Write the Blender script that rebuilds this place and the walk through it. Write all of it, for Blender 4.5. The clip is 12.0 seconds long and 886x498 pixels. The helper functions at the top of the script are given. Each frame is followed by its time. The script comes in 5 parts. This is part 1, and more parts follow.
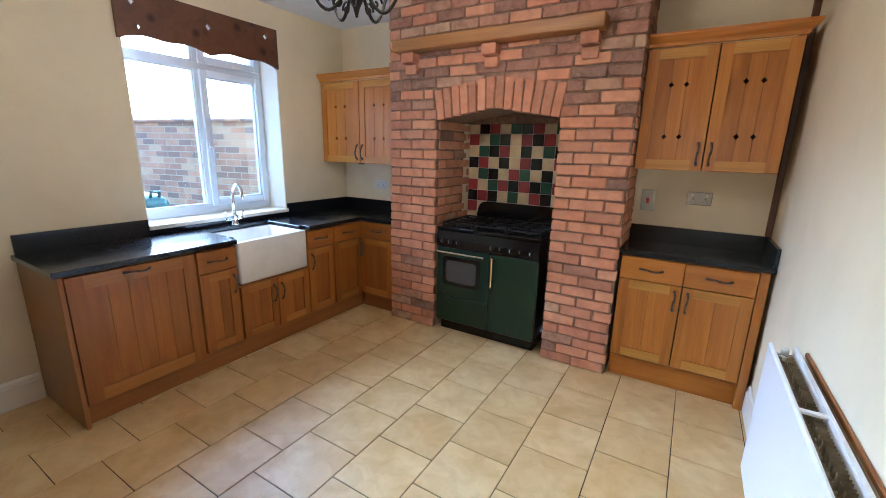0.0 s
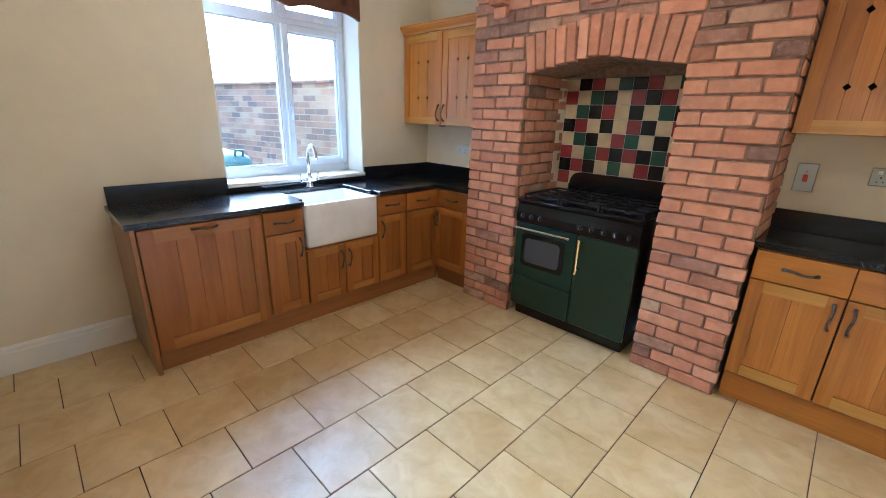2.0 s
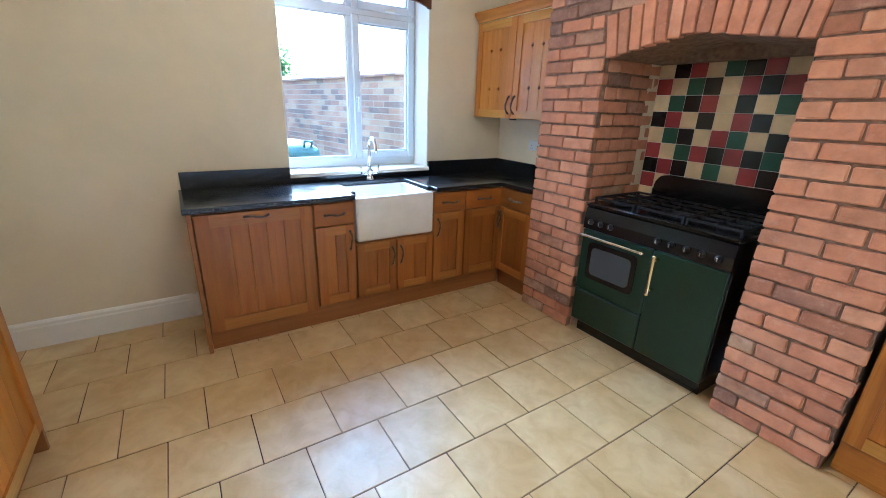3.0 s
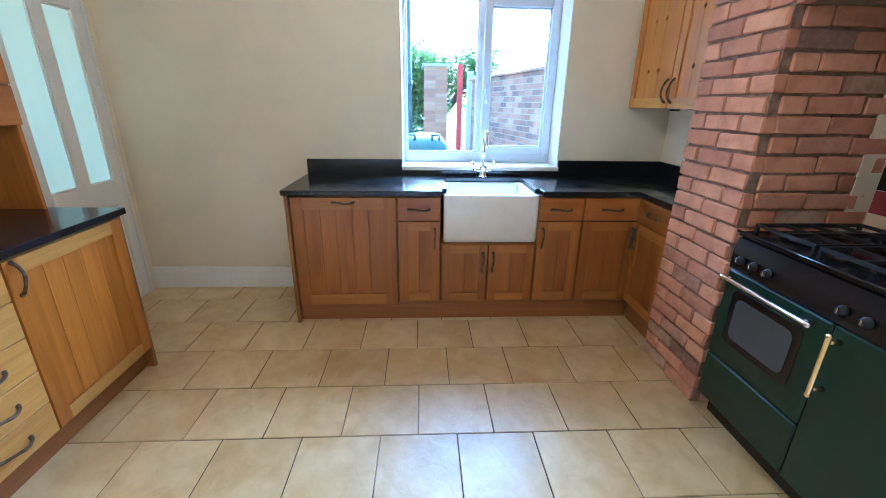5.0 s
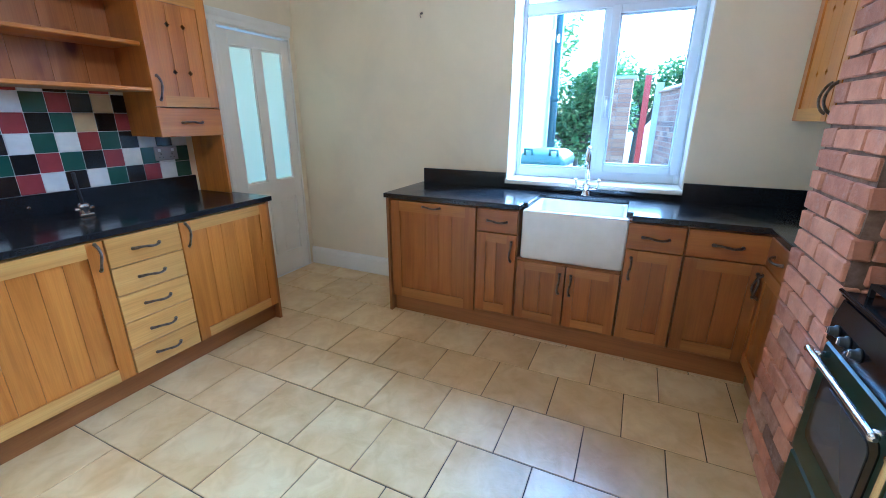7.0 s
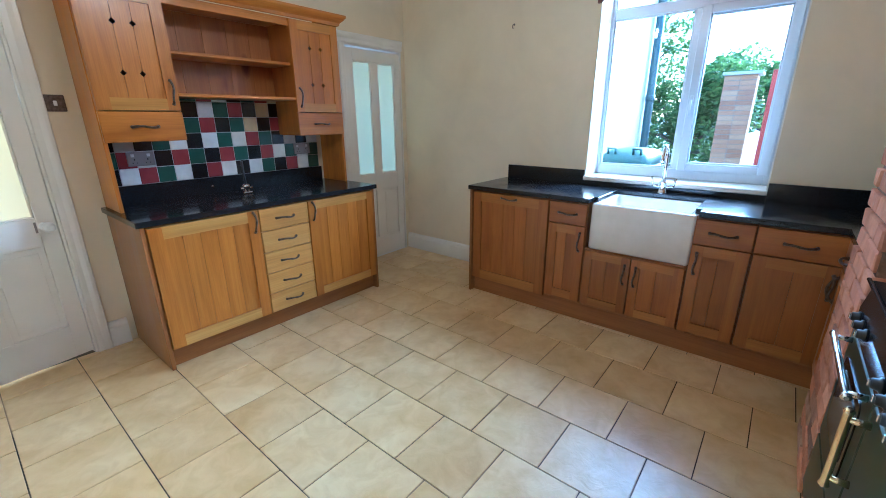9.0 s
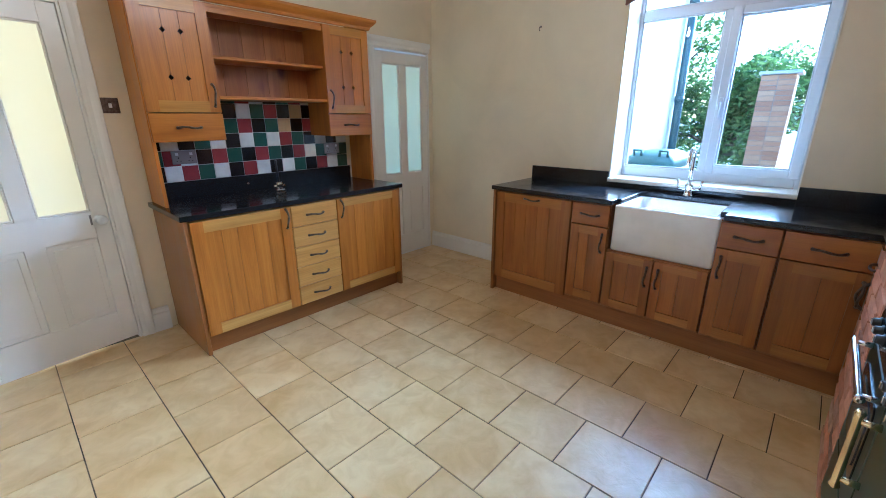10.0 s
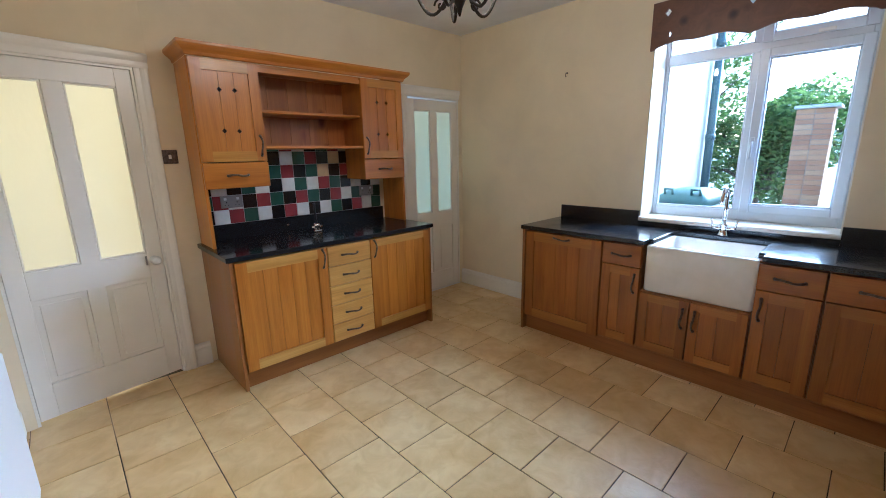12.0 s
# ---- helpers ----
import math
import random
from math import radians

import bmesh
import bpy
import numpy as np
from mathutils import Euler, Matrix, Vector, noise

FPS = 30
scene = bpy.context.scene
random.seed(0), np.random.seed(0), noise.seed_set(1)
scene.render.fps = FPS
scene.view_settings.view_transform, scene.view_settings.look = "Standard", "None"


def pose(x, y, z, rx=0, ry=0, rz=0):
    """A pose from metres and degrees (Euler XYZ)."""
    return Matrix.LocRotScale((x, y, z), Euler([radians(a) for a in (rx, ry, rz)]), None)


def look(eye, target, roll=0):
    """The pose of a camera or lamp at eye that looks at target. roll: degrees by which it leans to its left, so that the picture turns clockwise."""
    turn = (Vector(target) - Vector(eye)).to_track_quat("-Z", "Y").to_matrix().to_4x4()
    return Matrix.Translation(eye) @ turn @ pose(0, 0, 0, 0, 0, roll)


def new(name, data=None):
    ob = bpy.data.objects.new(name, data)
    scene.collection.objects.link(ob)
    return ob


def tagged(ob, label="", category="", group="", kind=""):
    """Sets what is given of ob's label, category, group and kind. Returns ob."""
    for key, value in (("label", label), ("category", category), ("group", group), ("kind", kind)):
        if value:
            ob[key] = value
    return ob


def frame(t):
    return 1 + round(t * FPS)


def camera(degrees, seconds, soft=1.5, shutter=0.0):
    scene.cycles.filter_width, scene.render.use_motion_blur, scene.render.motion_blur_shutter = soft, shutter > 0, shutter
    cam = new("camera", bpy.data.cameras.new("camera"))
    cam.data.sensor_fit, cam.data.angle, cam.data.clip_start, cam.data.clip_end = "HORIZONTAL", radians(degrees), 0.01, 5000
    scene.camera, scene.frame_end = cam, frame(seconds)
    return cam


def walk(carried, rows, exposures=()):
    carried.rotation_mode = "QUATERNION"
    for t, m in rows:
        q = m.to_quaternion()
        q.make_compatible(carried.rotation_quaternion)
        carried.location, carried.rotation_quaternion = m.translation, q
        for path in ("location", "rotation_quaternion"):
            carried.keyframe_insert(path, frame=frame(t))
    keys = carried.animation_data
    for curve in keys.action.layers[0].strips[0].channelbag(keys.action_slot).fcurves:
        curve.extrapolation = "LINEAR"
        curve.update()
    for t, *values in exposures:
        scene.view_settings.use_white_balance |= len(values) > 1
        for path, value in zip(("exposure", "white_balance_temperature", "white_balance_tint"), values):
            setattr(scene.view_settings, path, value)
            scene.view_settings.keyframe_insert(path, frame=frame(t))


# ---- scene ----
cam = camera(94.6, 12.0, 0.95)
SKY, SUN, HALL, BULB = 0.15, 5.2, 3.6, 22.0
PATH = [
    (0, (-0.015, -0.039, 1.498), (-1.014, 1.628, 1.027), 1.3),
    (0.5, (-0.006, 0.027, 1.49), (-1.055, 1.649, 0.974), 1.3),
    (1, (-0.006, 0.087, 1.467), (-1.123, 1.651, 0.914), 1.5),
    (1.5, (-0.041, 0.183, 1.454), (-1.25, 1.663, 0.862), 1.7),
    (2, (-0.105, 0.315, 1.441), (-1.433, 1.676, 0.82), 1.7),
    (2.5, (-0.124, 0.454, 1.438), (-1.58, 1.663, 0.792), 1.8),
    (3, (-0.112, 0.624, 1.427), (-1.697, 1.653, 0.773), 1.9),
    (3.5, (-0.135, 0.775, 1.408), (-1.835, 1.594, 0.745), 1.7),
    (5.5, (-0.225, 1.637, 1.371), (-2.104, 1.482, 0.705), 0.5),
    (6, (-0.3, 1.796, 1.37), (-2.148, 1.395, 0.719), 0.2),
    (6.5, (-0.289, 1.97, 1.37), (-2.086, 1.352, 0.747), 0.2),
    (7, (-0.235, 2.144, 1.375), (-1.961, 1.341, 0.761), 0.2),
    (7.5, (-0.139, 2.224, 1.373), (-1.775, 1.249, 0.764), 0.0),
    (9.5, (0.033, 2.51, 1.379), (-1.405, 1.26, 0.77), -0.3),
    (10, (0.058, 2.518, 1.389), (-1.338, 1.223, 0.779), -0.2),
    (10.5, (0.074, 2.531, 1.392), (-1.291, 1.203, 0.78), -0.1),
    (11, (0.087, 2.531, 1.401), (-1.252, 1.164, 0.818), -0.4),
    (11.5, (0.086, 2.532, 1.415), (-1.237, 1.129, 0.887), -0.8),
    (12, (0.095, 2.539, 1.442), (-1.236, 1.115, 0.993), -1.2),
]
# the clip's camera drifts in exposure and white balance: seconds, stops, kelvin, tint
EXPOSURES = [(0.0, 3.47, 4720, 13), (2.5, 3.67, 4660, 11), (3.5, 3.72, 4400, 9), (5.5, 3.75, 4170, 8), (7.5, 3.66, 3950, 7), (9.5, 3.4, 4280, 9), (10.5, 3.27, 4480, 12), (12.0, 3.12, 4760, 13)]
walk(cam, [(t, look(eye, target, roll)) for t, eye, target, roll in PATH], EXPOSURES)


# ---- world, sun and exposure ----
world = bpy.data.worlds.new("sky")
scene.world = world
world.use_nodes = True
wn = world.node_tree.nodes
sky = wn.new("ShaderNodeTexSky")
sky.sky_type, sky.sun_disc = "NISHITA", False
sky.sun_elevation, sky.sun_rotation = radians(21), radians(289)
sky.air_density, sky.dust_density, sky.ozone_density = 1.0, 1.5, 1.5
wn["Background"].inputs["Strength"].default_value = SKY
world.node_tree.links.new(sky.outputs[0], wn["Background"].inputs["Color"])
sun = new("sun", bpy.data.lights.new("sun", "SUN"))
sun.data.energy, sun.data.angle, sun.data.color = SUN, radians(70), (0.75, 0.885, 1.0)
sun.matrix_world = look((-10, 5.2, 4.0), (0, 1.7, 0))

# ---- plan of the room ----
XW, XR, YD, YB, YC, ZC = -3.18, 0.455, -0.635, 3.2, 2.745, 2.62
WY0, WY1, WZ0, WZ1 = 1.285, 2.425, 0.945, 2.42      # window opening
SINK0, SINK1 = 1.562, 2.152
CT = 0.88                                            # worktop height
FX = -2.62                                           # face of the sink run
DY = -0.035                                          # face of the dresser base
RY = 2.80                                           # face of the short run


# ---- mesh helpers ----
def cbox(bm, x0, x1, y0, y1, z0, z1, b=0.0015, mi=0):
    """A box with chamfered edges, added to bm."""
    lo, hi = (min(x0, x1), min(y0, y1), min(z0, z1)), (max(x0, x1), max(y0, y1), max(z0, z1))
    b = min(b, 0.45 * min(hi[n] - lo[n] for n in range(3)))
    v = {}
    for s in [(i, j, k) for i in (0, 1) for j in (0, 1) for k in (0, 1)]:
        for a in range(3):
            c = [(lo[n] + (0 if n == a else b)) if s[n] == 0 else (hi[n] - (0 if n == a else b)) for n in range(3)]
            v[s, a] = bm.verts.new(c)
    faces = []

    def key(a, sa, bx, sb, c, sc):
        t = [0, 0, 0]
        t[a], t[bx], t[c] = sa, sb, sc
        return tuple(t)
    for a in range(3):
        p, q = (a + 1) % 3, (a + 2) % 3
        for s in (0, 1):
            faces.append([v[key(a, s, p, i, q, j), a] for i, j in ((0, 0), (1, 0), (1, 1), (0, 1))])
            for t in (0, 1):
                faces.append([v[key(a, s, p, t, q, 0), a], v[key(a, s, p, t, q, 1), a], v[key(a, s, p, t, q, 1), p], v[key(a, s, p, t, q, 0), p]])
    for s in [(i, j, k) for i in (0, 1) for j in (0, 1) for k in (0, 1)]:
        faces.append([v[s, 0], v[s, 1], v[s, 2]])
    mid = Vector([(lo[n] + hi[n]) / 2 for n in range(3)])
    for f in faces:
        fc = bm.faces.new(f)
        fc.normal_update()
        if fc.normal.dot(fc.calc_center_median() - mid) < 0:
            fc.normal_flip()
        fc.material_index = mi


def prism(bm, outline, axis, d0, d1, mi=0):
    """An outline of (u, v) pushed from d0 to d1 along an axis: 'x' (u=y, v=z), 'y' (u=x, v=z), 'z' (u=x, v=y)."""
    def p(u, v, d):
        return {"x": (d, u, v), "y": (u, d, v), "z": (u, v, d)}[axis]
    a = [bm.verts.new(p(u, v, d0)) for u, v in outline]
    b = [bm.verts.new(p(u, v, d1)) for u, v in outline]
    made = [bm.faces.new(a), bm.faces.new(b[::-1])]
    n = len(outline)
    for i in range(n):
        made.append(bm.faces.new([a[i], b[i], b[(i + 1) % n], a[(i + 1) % n]]))
    for f in made:
        f.material_index = mi
    bmesh.ops.recalc_face_normals(bm, faces=made)


def tube(bm, pts, radii, sides=10, mi=0, flat=1.0):
    """A round bar along points, with a radius at each."""
    rings = []
    pts = [Vector(p) for p in pts]
    side = None
    for i, p in enumerate(pts):
        d = (pts[min(i + 1, len(pts) - 1)] - pts[max(i - 1, 0)]).normalized()
        if side is None:
            side = d.orthogonal().normalized()
        side = (side - d * side.dot(d)).normalized()
        up = d.cross(side)
        r = radii[i] if hasattr(radii, "__len__") else radii
        rings.append([bm.verts.new(p + r * (math.cos(2 * math.pi * k / sides) * side + flat * math.sin(2 * math.pi * k / sides) * up)) for k in range(sides)])
    made = []
    for a, b in zip(rings, rings[1:]):
        for k in range(sides):
            made.append(bm.faces.new([a[k], a[(k + 1) % sides], b[(k + 1) % sides], b[k]]))
    made += [bm.faces.new(rings[0][::-1]), bm.faces.new(rings[-1])]
    for f in made:
        f.material_index, f.smooth = mi, True
    made[-1].smooth = made[-2].smooth = False
    bmesh.ops.recalc_face_normals(bm, faces=made)


def lathe(bm, profile, m=None, sides=20, mi=0):
    """A turned shape: profile of (radius, height) round z, moved by m."""
    m = m or Matrix()
    rings = [[bm.verts.new(m @ Vector((r * math.cos(2 * math.pi * k / sides), r * math.sin(2 * math.pi * k / sides), z))) for k in range(sides)] for r, z in profile]
    made = []
    for a, b in zip(rings, rings[1:]):
        for k in range(sides):
            made.append(bm.faces.new([a[k], a[(k + 1) % sides], b[(k + 1) % sides], b[k]]))
    for f in made:
        f.smooth = True
    made += [bm.faces.new(rings[0][::-1]), bm.faces.new(rings[-1])]
    for f in made:
        f.material_index = mi
    bmesh.ops.recalc_face_normals(bm, faces=made)


def mesh_of(name, bm, mats):
    me = bpy.data.meshes.new(name)
    bm.to_mesh(me)
    bm.free()
    for m in mats if isinstance(mats, (list, tuple)) else [mats]:
        me.materials.append(m)
    return me


def part(name, bm, material, parent=None, label="", m=None):
    """Links a bmesh (or a ready mesh) as one mesh object under a thing or part."""
    me = bm if isinstance(bm, bpy.types.Mesh) else mesh_of(name, bm, material)
    ob = new(name, me)
    ob.parent = parent
    if m is not None:
        ob.matrix_basis = m
    return tagged(ob, label)


def thing(name, label, category, m, group="", kind=""):
    ob = new(name)
    ob.empty_display_size = 0.1
    ob.matrix_basis = m
    return tagged(ob, label, category, group, kind)


def structure(name, bm, material, label, category="", m=None):
    return tagged(part(name, bm, material, None, label, m), label, category or name.split("_")[0], "", "structure")


def single(name, bm, material, label, category, m=None, group=""):
    return tagged(part(name, bm, material, None, label, m), label, category, group)


def B():
    return bmesh.new()


# ---- materials ----
def material(name, color, rough=0.5, metal=0.0):
    m = bpy.data.materials.new(name)
    m.use_nodes = True
    nt = m.node_tree
    s = nt.nodes["Principled BSDF"]
    s.inputs["Base Color"].default_value = (*color, 1)
    s.inputs["Roughness"].default_value, s.inputs["Metallic"].default_value = rough, metal
    return m, nt, s


def node(nt, kind, **values):
    n = nt.nodes.new(kind)
    for k, v in values.items():
        n.inputs[k.replace("_", " ")].default_value = v
    return n


def coords(nt, scale=(1, 1, 1), shuffle=0.0):
    """Object coordinates, scaled, and shifted from object to object."""
    c, mp = nt.nodes.new("ShaderNodeTexCoord"), nt.nodes.new("ShaderNodeMapping")
    mp.inputs["Scale"].default_value = scale
    if shuffle:
        info, mul = nt.nodes.new("ShaderNodeObjectInfo"), nt.nodes.new("ShaderNodeVectorMath")
        mul.operation = "MULTIPLY_ADD"
        comb = nt.nodes.new("ShaderNodeCombineXYZ")
        for i in range(3):
            nt.links.new(info.outputs["Random"], comb.inputs[i])
        nt.links.new(comb.outputs[0], mul.inputs[0])
        mul.inputs[1].default_value = (shuffle, shuffle * 1.7, shuffle * 0.6)
        nt.links.new(c.outputs["Object"], mul.inputs[2])
        nt.links.new(mul.outputs[0], mp.inputs["Vector"])
    else:
        nt.links.new(c.outputs["Object"], mp.inputs["Vector"])
    return mp.outputs[0]


def noise_tex(nt, vec, scale, detail=4.0, rough=0.55, distort=0.0):
    n = node(nt, "ShaderNodeTexNoise", Scale=scale, Detail=detail, Roughness=rough, Distortion=distort)
    nt.links.new(vec, n.inputs["Vector"])
    return n.outputs["Fac"]


def ramp(nt, fac, stops):
    r = nt.nodes.new("ShaderNodeValToRGB")
    e = r.color_ramp.elements
    while len(e) < len(stops):
        e.new(0.5)
    for el, (p, c) in zip(e, stops):
        el.position, el.color = p, (*c, 1)
    nt.links.new(fac, r.inputs[0])
    return r.outputs[0]


def mix(nt, kind, fac, a, b):
    n = nt.nodes.new("ShaderNodeMix")
    n.data_type, n.blend_type = "RGBA", kind
    for sock, v in ((n.inputs[0], fac), (n.inputs[6], a), (n.inputs[7], b)):
        if isinstance(v, bpy.types.NodeSocket):
            nt.links.new(v, sock)
        else:
            sock.default_value = v if isinstance(v, (int, float)) else (*v, 1)
    return n.outputs[2]


def maprange(nt, v, a, b, c, d):
    n = node(nt, "ShaderNodeMapRange", From_Min=a, From_Max=b, To_Min=c, To_Max=d)
    nt.links.new(v, n.inputs[0])
    return n.outputs[0]


def bump(nt, s, height, strength, distance=0.002):
    n = node(nt, "ShaderNodeBump", Strength=strength, Distance=distance)
    nt.links.new(height, n.inputs["Height"])
    nt.links.new(n.outputs[0], s.inputs["Normal"])


def grey(v):
    return (v, v, v)


def wood(name, axis, dark, mid, light, rough=0.34, vary=0.17, knots=False):
    """Waxed timber with its grain along one axis of the object."""
    m, nt, s = material(name, mid, rough)
    st = {"x": (0.07, 1, 1), "y": (1, 0.07, 1), "z": (1, 1, 0.07)}[axis]
    v = coords(nt, st, 7.0)
    broad = noise_tex(nt, v, 9, 6, 0.62, 1.2)
    fine = noise_tex(nt, coords(nt, tuple(c if c == 1 else 0.02 for c in st), 3.0), 210, 3, 0.6)
    c = ramp(nt, broad, [(0.25, dark), (0.5, mid), (0.75, light)])
    c = mix(nt, "MULTIPLY", 0.4, c, ramp(nt, fine, [(0.3, grey(0.6)), (0.6, grey(1.0))]))
    info = nt.nodes.new("ShaderNodeObjectInfo")
    c = mix(nt, "MULTIPLY", 1.0, c, ramp(nt, info.outputs["Random"], [(0.0, grey(1 - vary)), (1.0, grey(1.0))]))
    if knots:
        vo = node(nt, "ShaderNodeTexVoronoi", Scale=5.5)
        nt.links.new(coords(nt, tuple(0.45 if q != 1 else 1 for q in st), 5.0), vo.inputs["Vector"])
        c = mix(nt, "MULTIPLY", 1.0, c, ramp(nt, vo.outputs["Distance"], [(0.1, (0.3, 0.17, 0.1)), (0.22, grey(1.0))]))
    nt.links.new(c, s.inputs["Base Color"])
    nt.links.new(maprange(nt, broad, 0.3, 0.7, rough - 0.06, rough + 0.1), s.inputs["Roughness"])
    s.inputs["Coat Weight"].default_value, s.inputs["Coat Roughness"].default_value = 0.24, 0.2
    bump(nt, s, fine, 0.12, 0.001)
    return m


OAK = ((0.36, 0.112, 0.007), (0.53, 0.19, 0.013), (0.64, 0.265, 0.025))
oak_z = wood("oak_upright", "z", *OAK)
oak_x = wood("oak_level", "x", *OAK)
oak_y = wood("oak_deep", "y", *OAK)
oak_rail = wood("oak_rail", "x", (0.44, 0.185, 0.018), (0.6, 0.285, 0.034), (0.69, 0.36, 0.055))
# darker copy of the oak, with the sink run's backlit shade in its colour
OAK_SHADED = ((0.27, 0.08, 0.006), (0.39, 0.13, 0.011), (0.47, 0.178, 0.019))
shaded_z = wood("shaded_oak_upright", "z", *OAK_SHADED, vary=0.3)
shaded_x = wood("shaded_oak_level", "x", *OAK_SHADED, vary=0.25)
shaded_rail = wood("shaded_oak_rail", "x", (0.32, 0.108, 0.012), (0.43, 0.165, 0.021), (0.51, 0.22, 0.034))
pale_x = wood("pale_oak_drawer", "x", (0.49, 0.225, 0.034), (0.64, 0.335, 0.064), (0.72, 0.42, 0.1), vary=0.15)
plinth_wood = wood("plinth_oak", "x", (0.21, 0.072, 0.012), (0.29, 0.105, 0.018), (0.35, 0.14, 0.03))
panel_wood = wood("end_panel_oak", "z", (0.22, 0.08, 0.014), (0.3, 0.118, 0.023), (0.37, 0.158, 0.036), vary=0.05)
pine_z = wood("knotty_pine", "z", (0.3, 0.1, 0.016), (0.42, 0.155, 0.026), (0.5, 0.205, 0.04), knots=True)
beam_wood = wood("mantel_timber", "x", (0.32, 0.13, 0.026), (0.46, 0.205, 0.045), (0.53, 0.26, 0.07), rough=0.5)
pelmet_wood = wood("pelmet_stained_pine", "y", (0.09, 0.03, 0.011), (0.14, 0.05, 0.018), (0.18, 0.07, 0.028), rough=0.45, knots=True)


def plaster(name, a, b, rough=0.75):
    m, nt, s = material(name, a, rough)
    v = coords(nt)
    c = ramp(nt, noise_tex(nt, v, 1.3, 5, 0.6), [(0.3, a), (0.7, b)])
    c = mix(nt, "MULTIPLY", 0.5, c, ramp(nt, noise_tex(nt, v, 2.6, 5, 0.6, 0.5), [(0.25, grey(0.84)), (0.6, grey(1.0))]))
    nt.links.new(c, s.inputs["Base Color"])
    bump(nt, s, noise_tex(nt, v, 60, 4, 0.6), 0.12, 0.003)
    return m


cream = plaster("cream_wall_paint", (0.81, 0.692, 0.465), (0.85, 0.738, 0.515))
ceiling_white = plaster("ceiling_paint", (0.82, 0.81, 0.79), (0.86, 0.85, 0.83))
gloss_white, nt, s = material("white_gloss_paint", (0.8, 0.78, 0.73), 0.28)
nt.links.new(ramp(nt, noise_tex(nt, coords(nt), 3, 5), [(0.3, (0.83, 0.79, 0.69)), (0.7, (0.88, 0.845, 0.76))]), s.inputs["Base Color"])
bump(nt, s, noise_tex(nt, coords(nt, (1, 1, 0.1)), 90, 3), 0.08, 0.001)
# white plastic, its colour blued and darkened for the glare round the panes
upvc, nt, s = material("glare_blue_upvc", (0.66, 0.71, 0.77), 0.25)
radiator_white, nt, s = material("radiator_enamel", (0.83, 0.84, 0.85), 0.3)
dusty_fins, nt, s = material("dusty_convector_steel", (0.3, 0.23, 0.13), 0.7)
nt.links.new(ramp(nt, noise_tex(nt, coords(nt), 25, 5), [(0.3, (0.2, 0.15, 0.08)), (0.7, (0.42, 0.34, 0.2))]), s.inputs["Base Color"])
porcelain, nt, s = material("white_fireclay", (0.84, 0.83, 0.8), 0.12)
s.inputs["Coat Weight"].default_value = 0.5
nt.links.new(ramp(nt, noise_tex(nt, coords(nt), 7, 5), [(0.3, (0.78, 0.77, 0.74)), (0.6, (0.86, 0.85, 0.83))]), s.inputs["Base Color"])
chrome, nt, s = material("chrome", (0.86, 0.87, 0.88), 0.08, 1.0)
steel, nt, s = material("brushed_steel", (0.33, 0.31, 0.28), 0.38, 1.0)
brass, nt, s = material("brass", (0.9, 0.74, 0.42), 0.16, 1.0)
bronze, nt, s = material("dark_bronze_handle", (0.2, 0.16, 0.13), 0.36, 0.8)
nt.links.new(ramp(nt, noise_tex(nt, coords(nt), 60, 3), [(0.3, (0.09, 0.065, 0.05)), (0.7, (0.2, 0.155, 0.125))]), s.inputs["Base Color"])
dark_iron, nt, s = material("dark_bronze_iron", (0.03, 0.024, 0.018), 0.42, 0.7)
black_enamel, nt, s = material("black_enamel", (0.008, 0.008, 0.009), 0.16)
cast_iron, nt, s = material("cast_iron", (0.012, 0.012, 0.013), 0.5)
bump(nt, s, noise_tex(nt, coords(nt), 240, 2), 0.3, 0.001)
green_enamel, nt, s = material("dark_green_enamel", (0.006, 0.034, 0.018), 0.3)
nt.links.new(ramp(nt, noise_tex(nt, coords(nt), 4, 4), [(0.3, (0.0035, 0.02, 0.011)), (0.7, (0.0055, 0.027, 0.015))]), s.inputs["Base Color"])
dark_glass, nt, s = material("oven_glass", (0.06, 0.062, 0.06), 0.08)
black_plastic, nt, s = material("black_plastic", (0.012, 0.012, 0.012), 0.4)
white_plastic, nt, s = material("white_plastic", (0.75, 0.74, 0.7), 0.35)
dark_inside, nt, s = material("cupboard_inside", (0.05, 0.028, 0.015), 0.8)
red_plastic, nt, s = material("red_plastic", (0.5, 0.02, 0.015), 0.35)

granite, nt, s = material("black_granite", (0.015, 0.016, 0.019), 0.14)
v = coords(nt)
s.inputs["Specular IOR Level"].default_value = 0.5
c = ramp(nt, noise_tex(nt, v, 240, 4, 0.7), [(0.42, (0.008, 0.009, 0.011)), (0.62, (0.016, 0.018, 0.021)), (0.82, (0.05, 0.054, 0.06))])
nt.links.new(c, s.inputs["Base Color"])
nt.links.new(maprange(nt, noise_tex(nt, v, 6, 4), 0.3, 0.7, 0.1, 0.22), s.inputs["Roughness"])
bump(nt, s, noise_tex(nt, v, 40, 3), 0.03, 0.001)

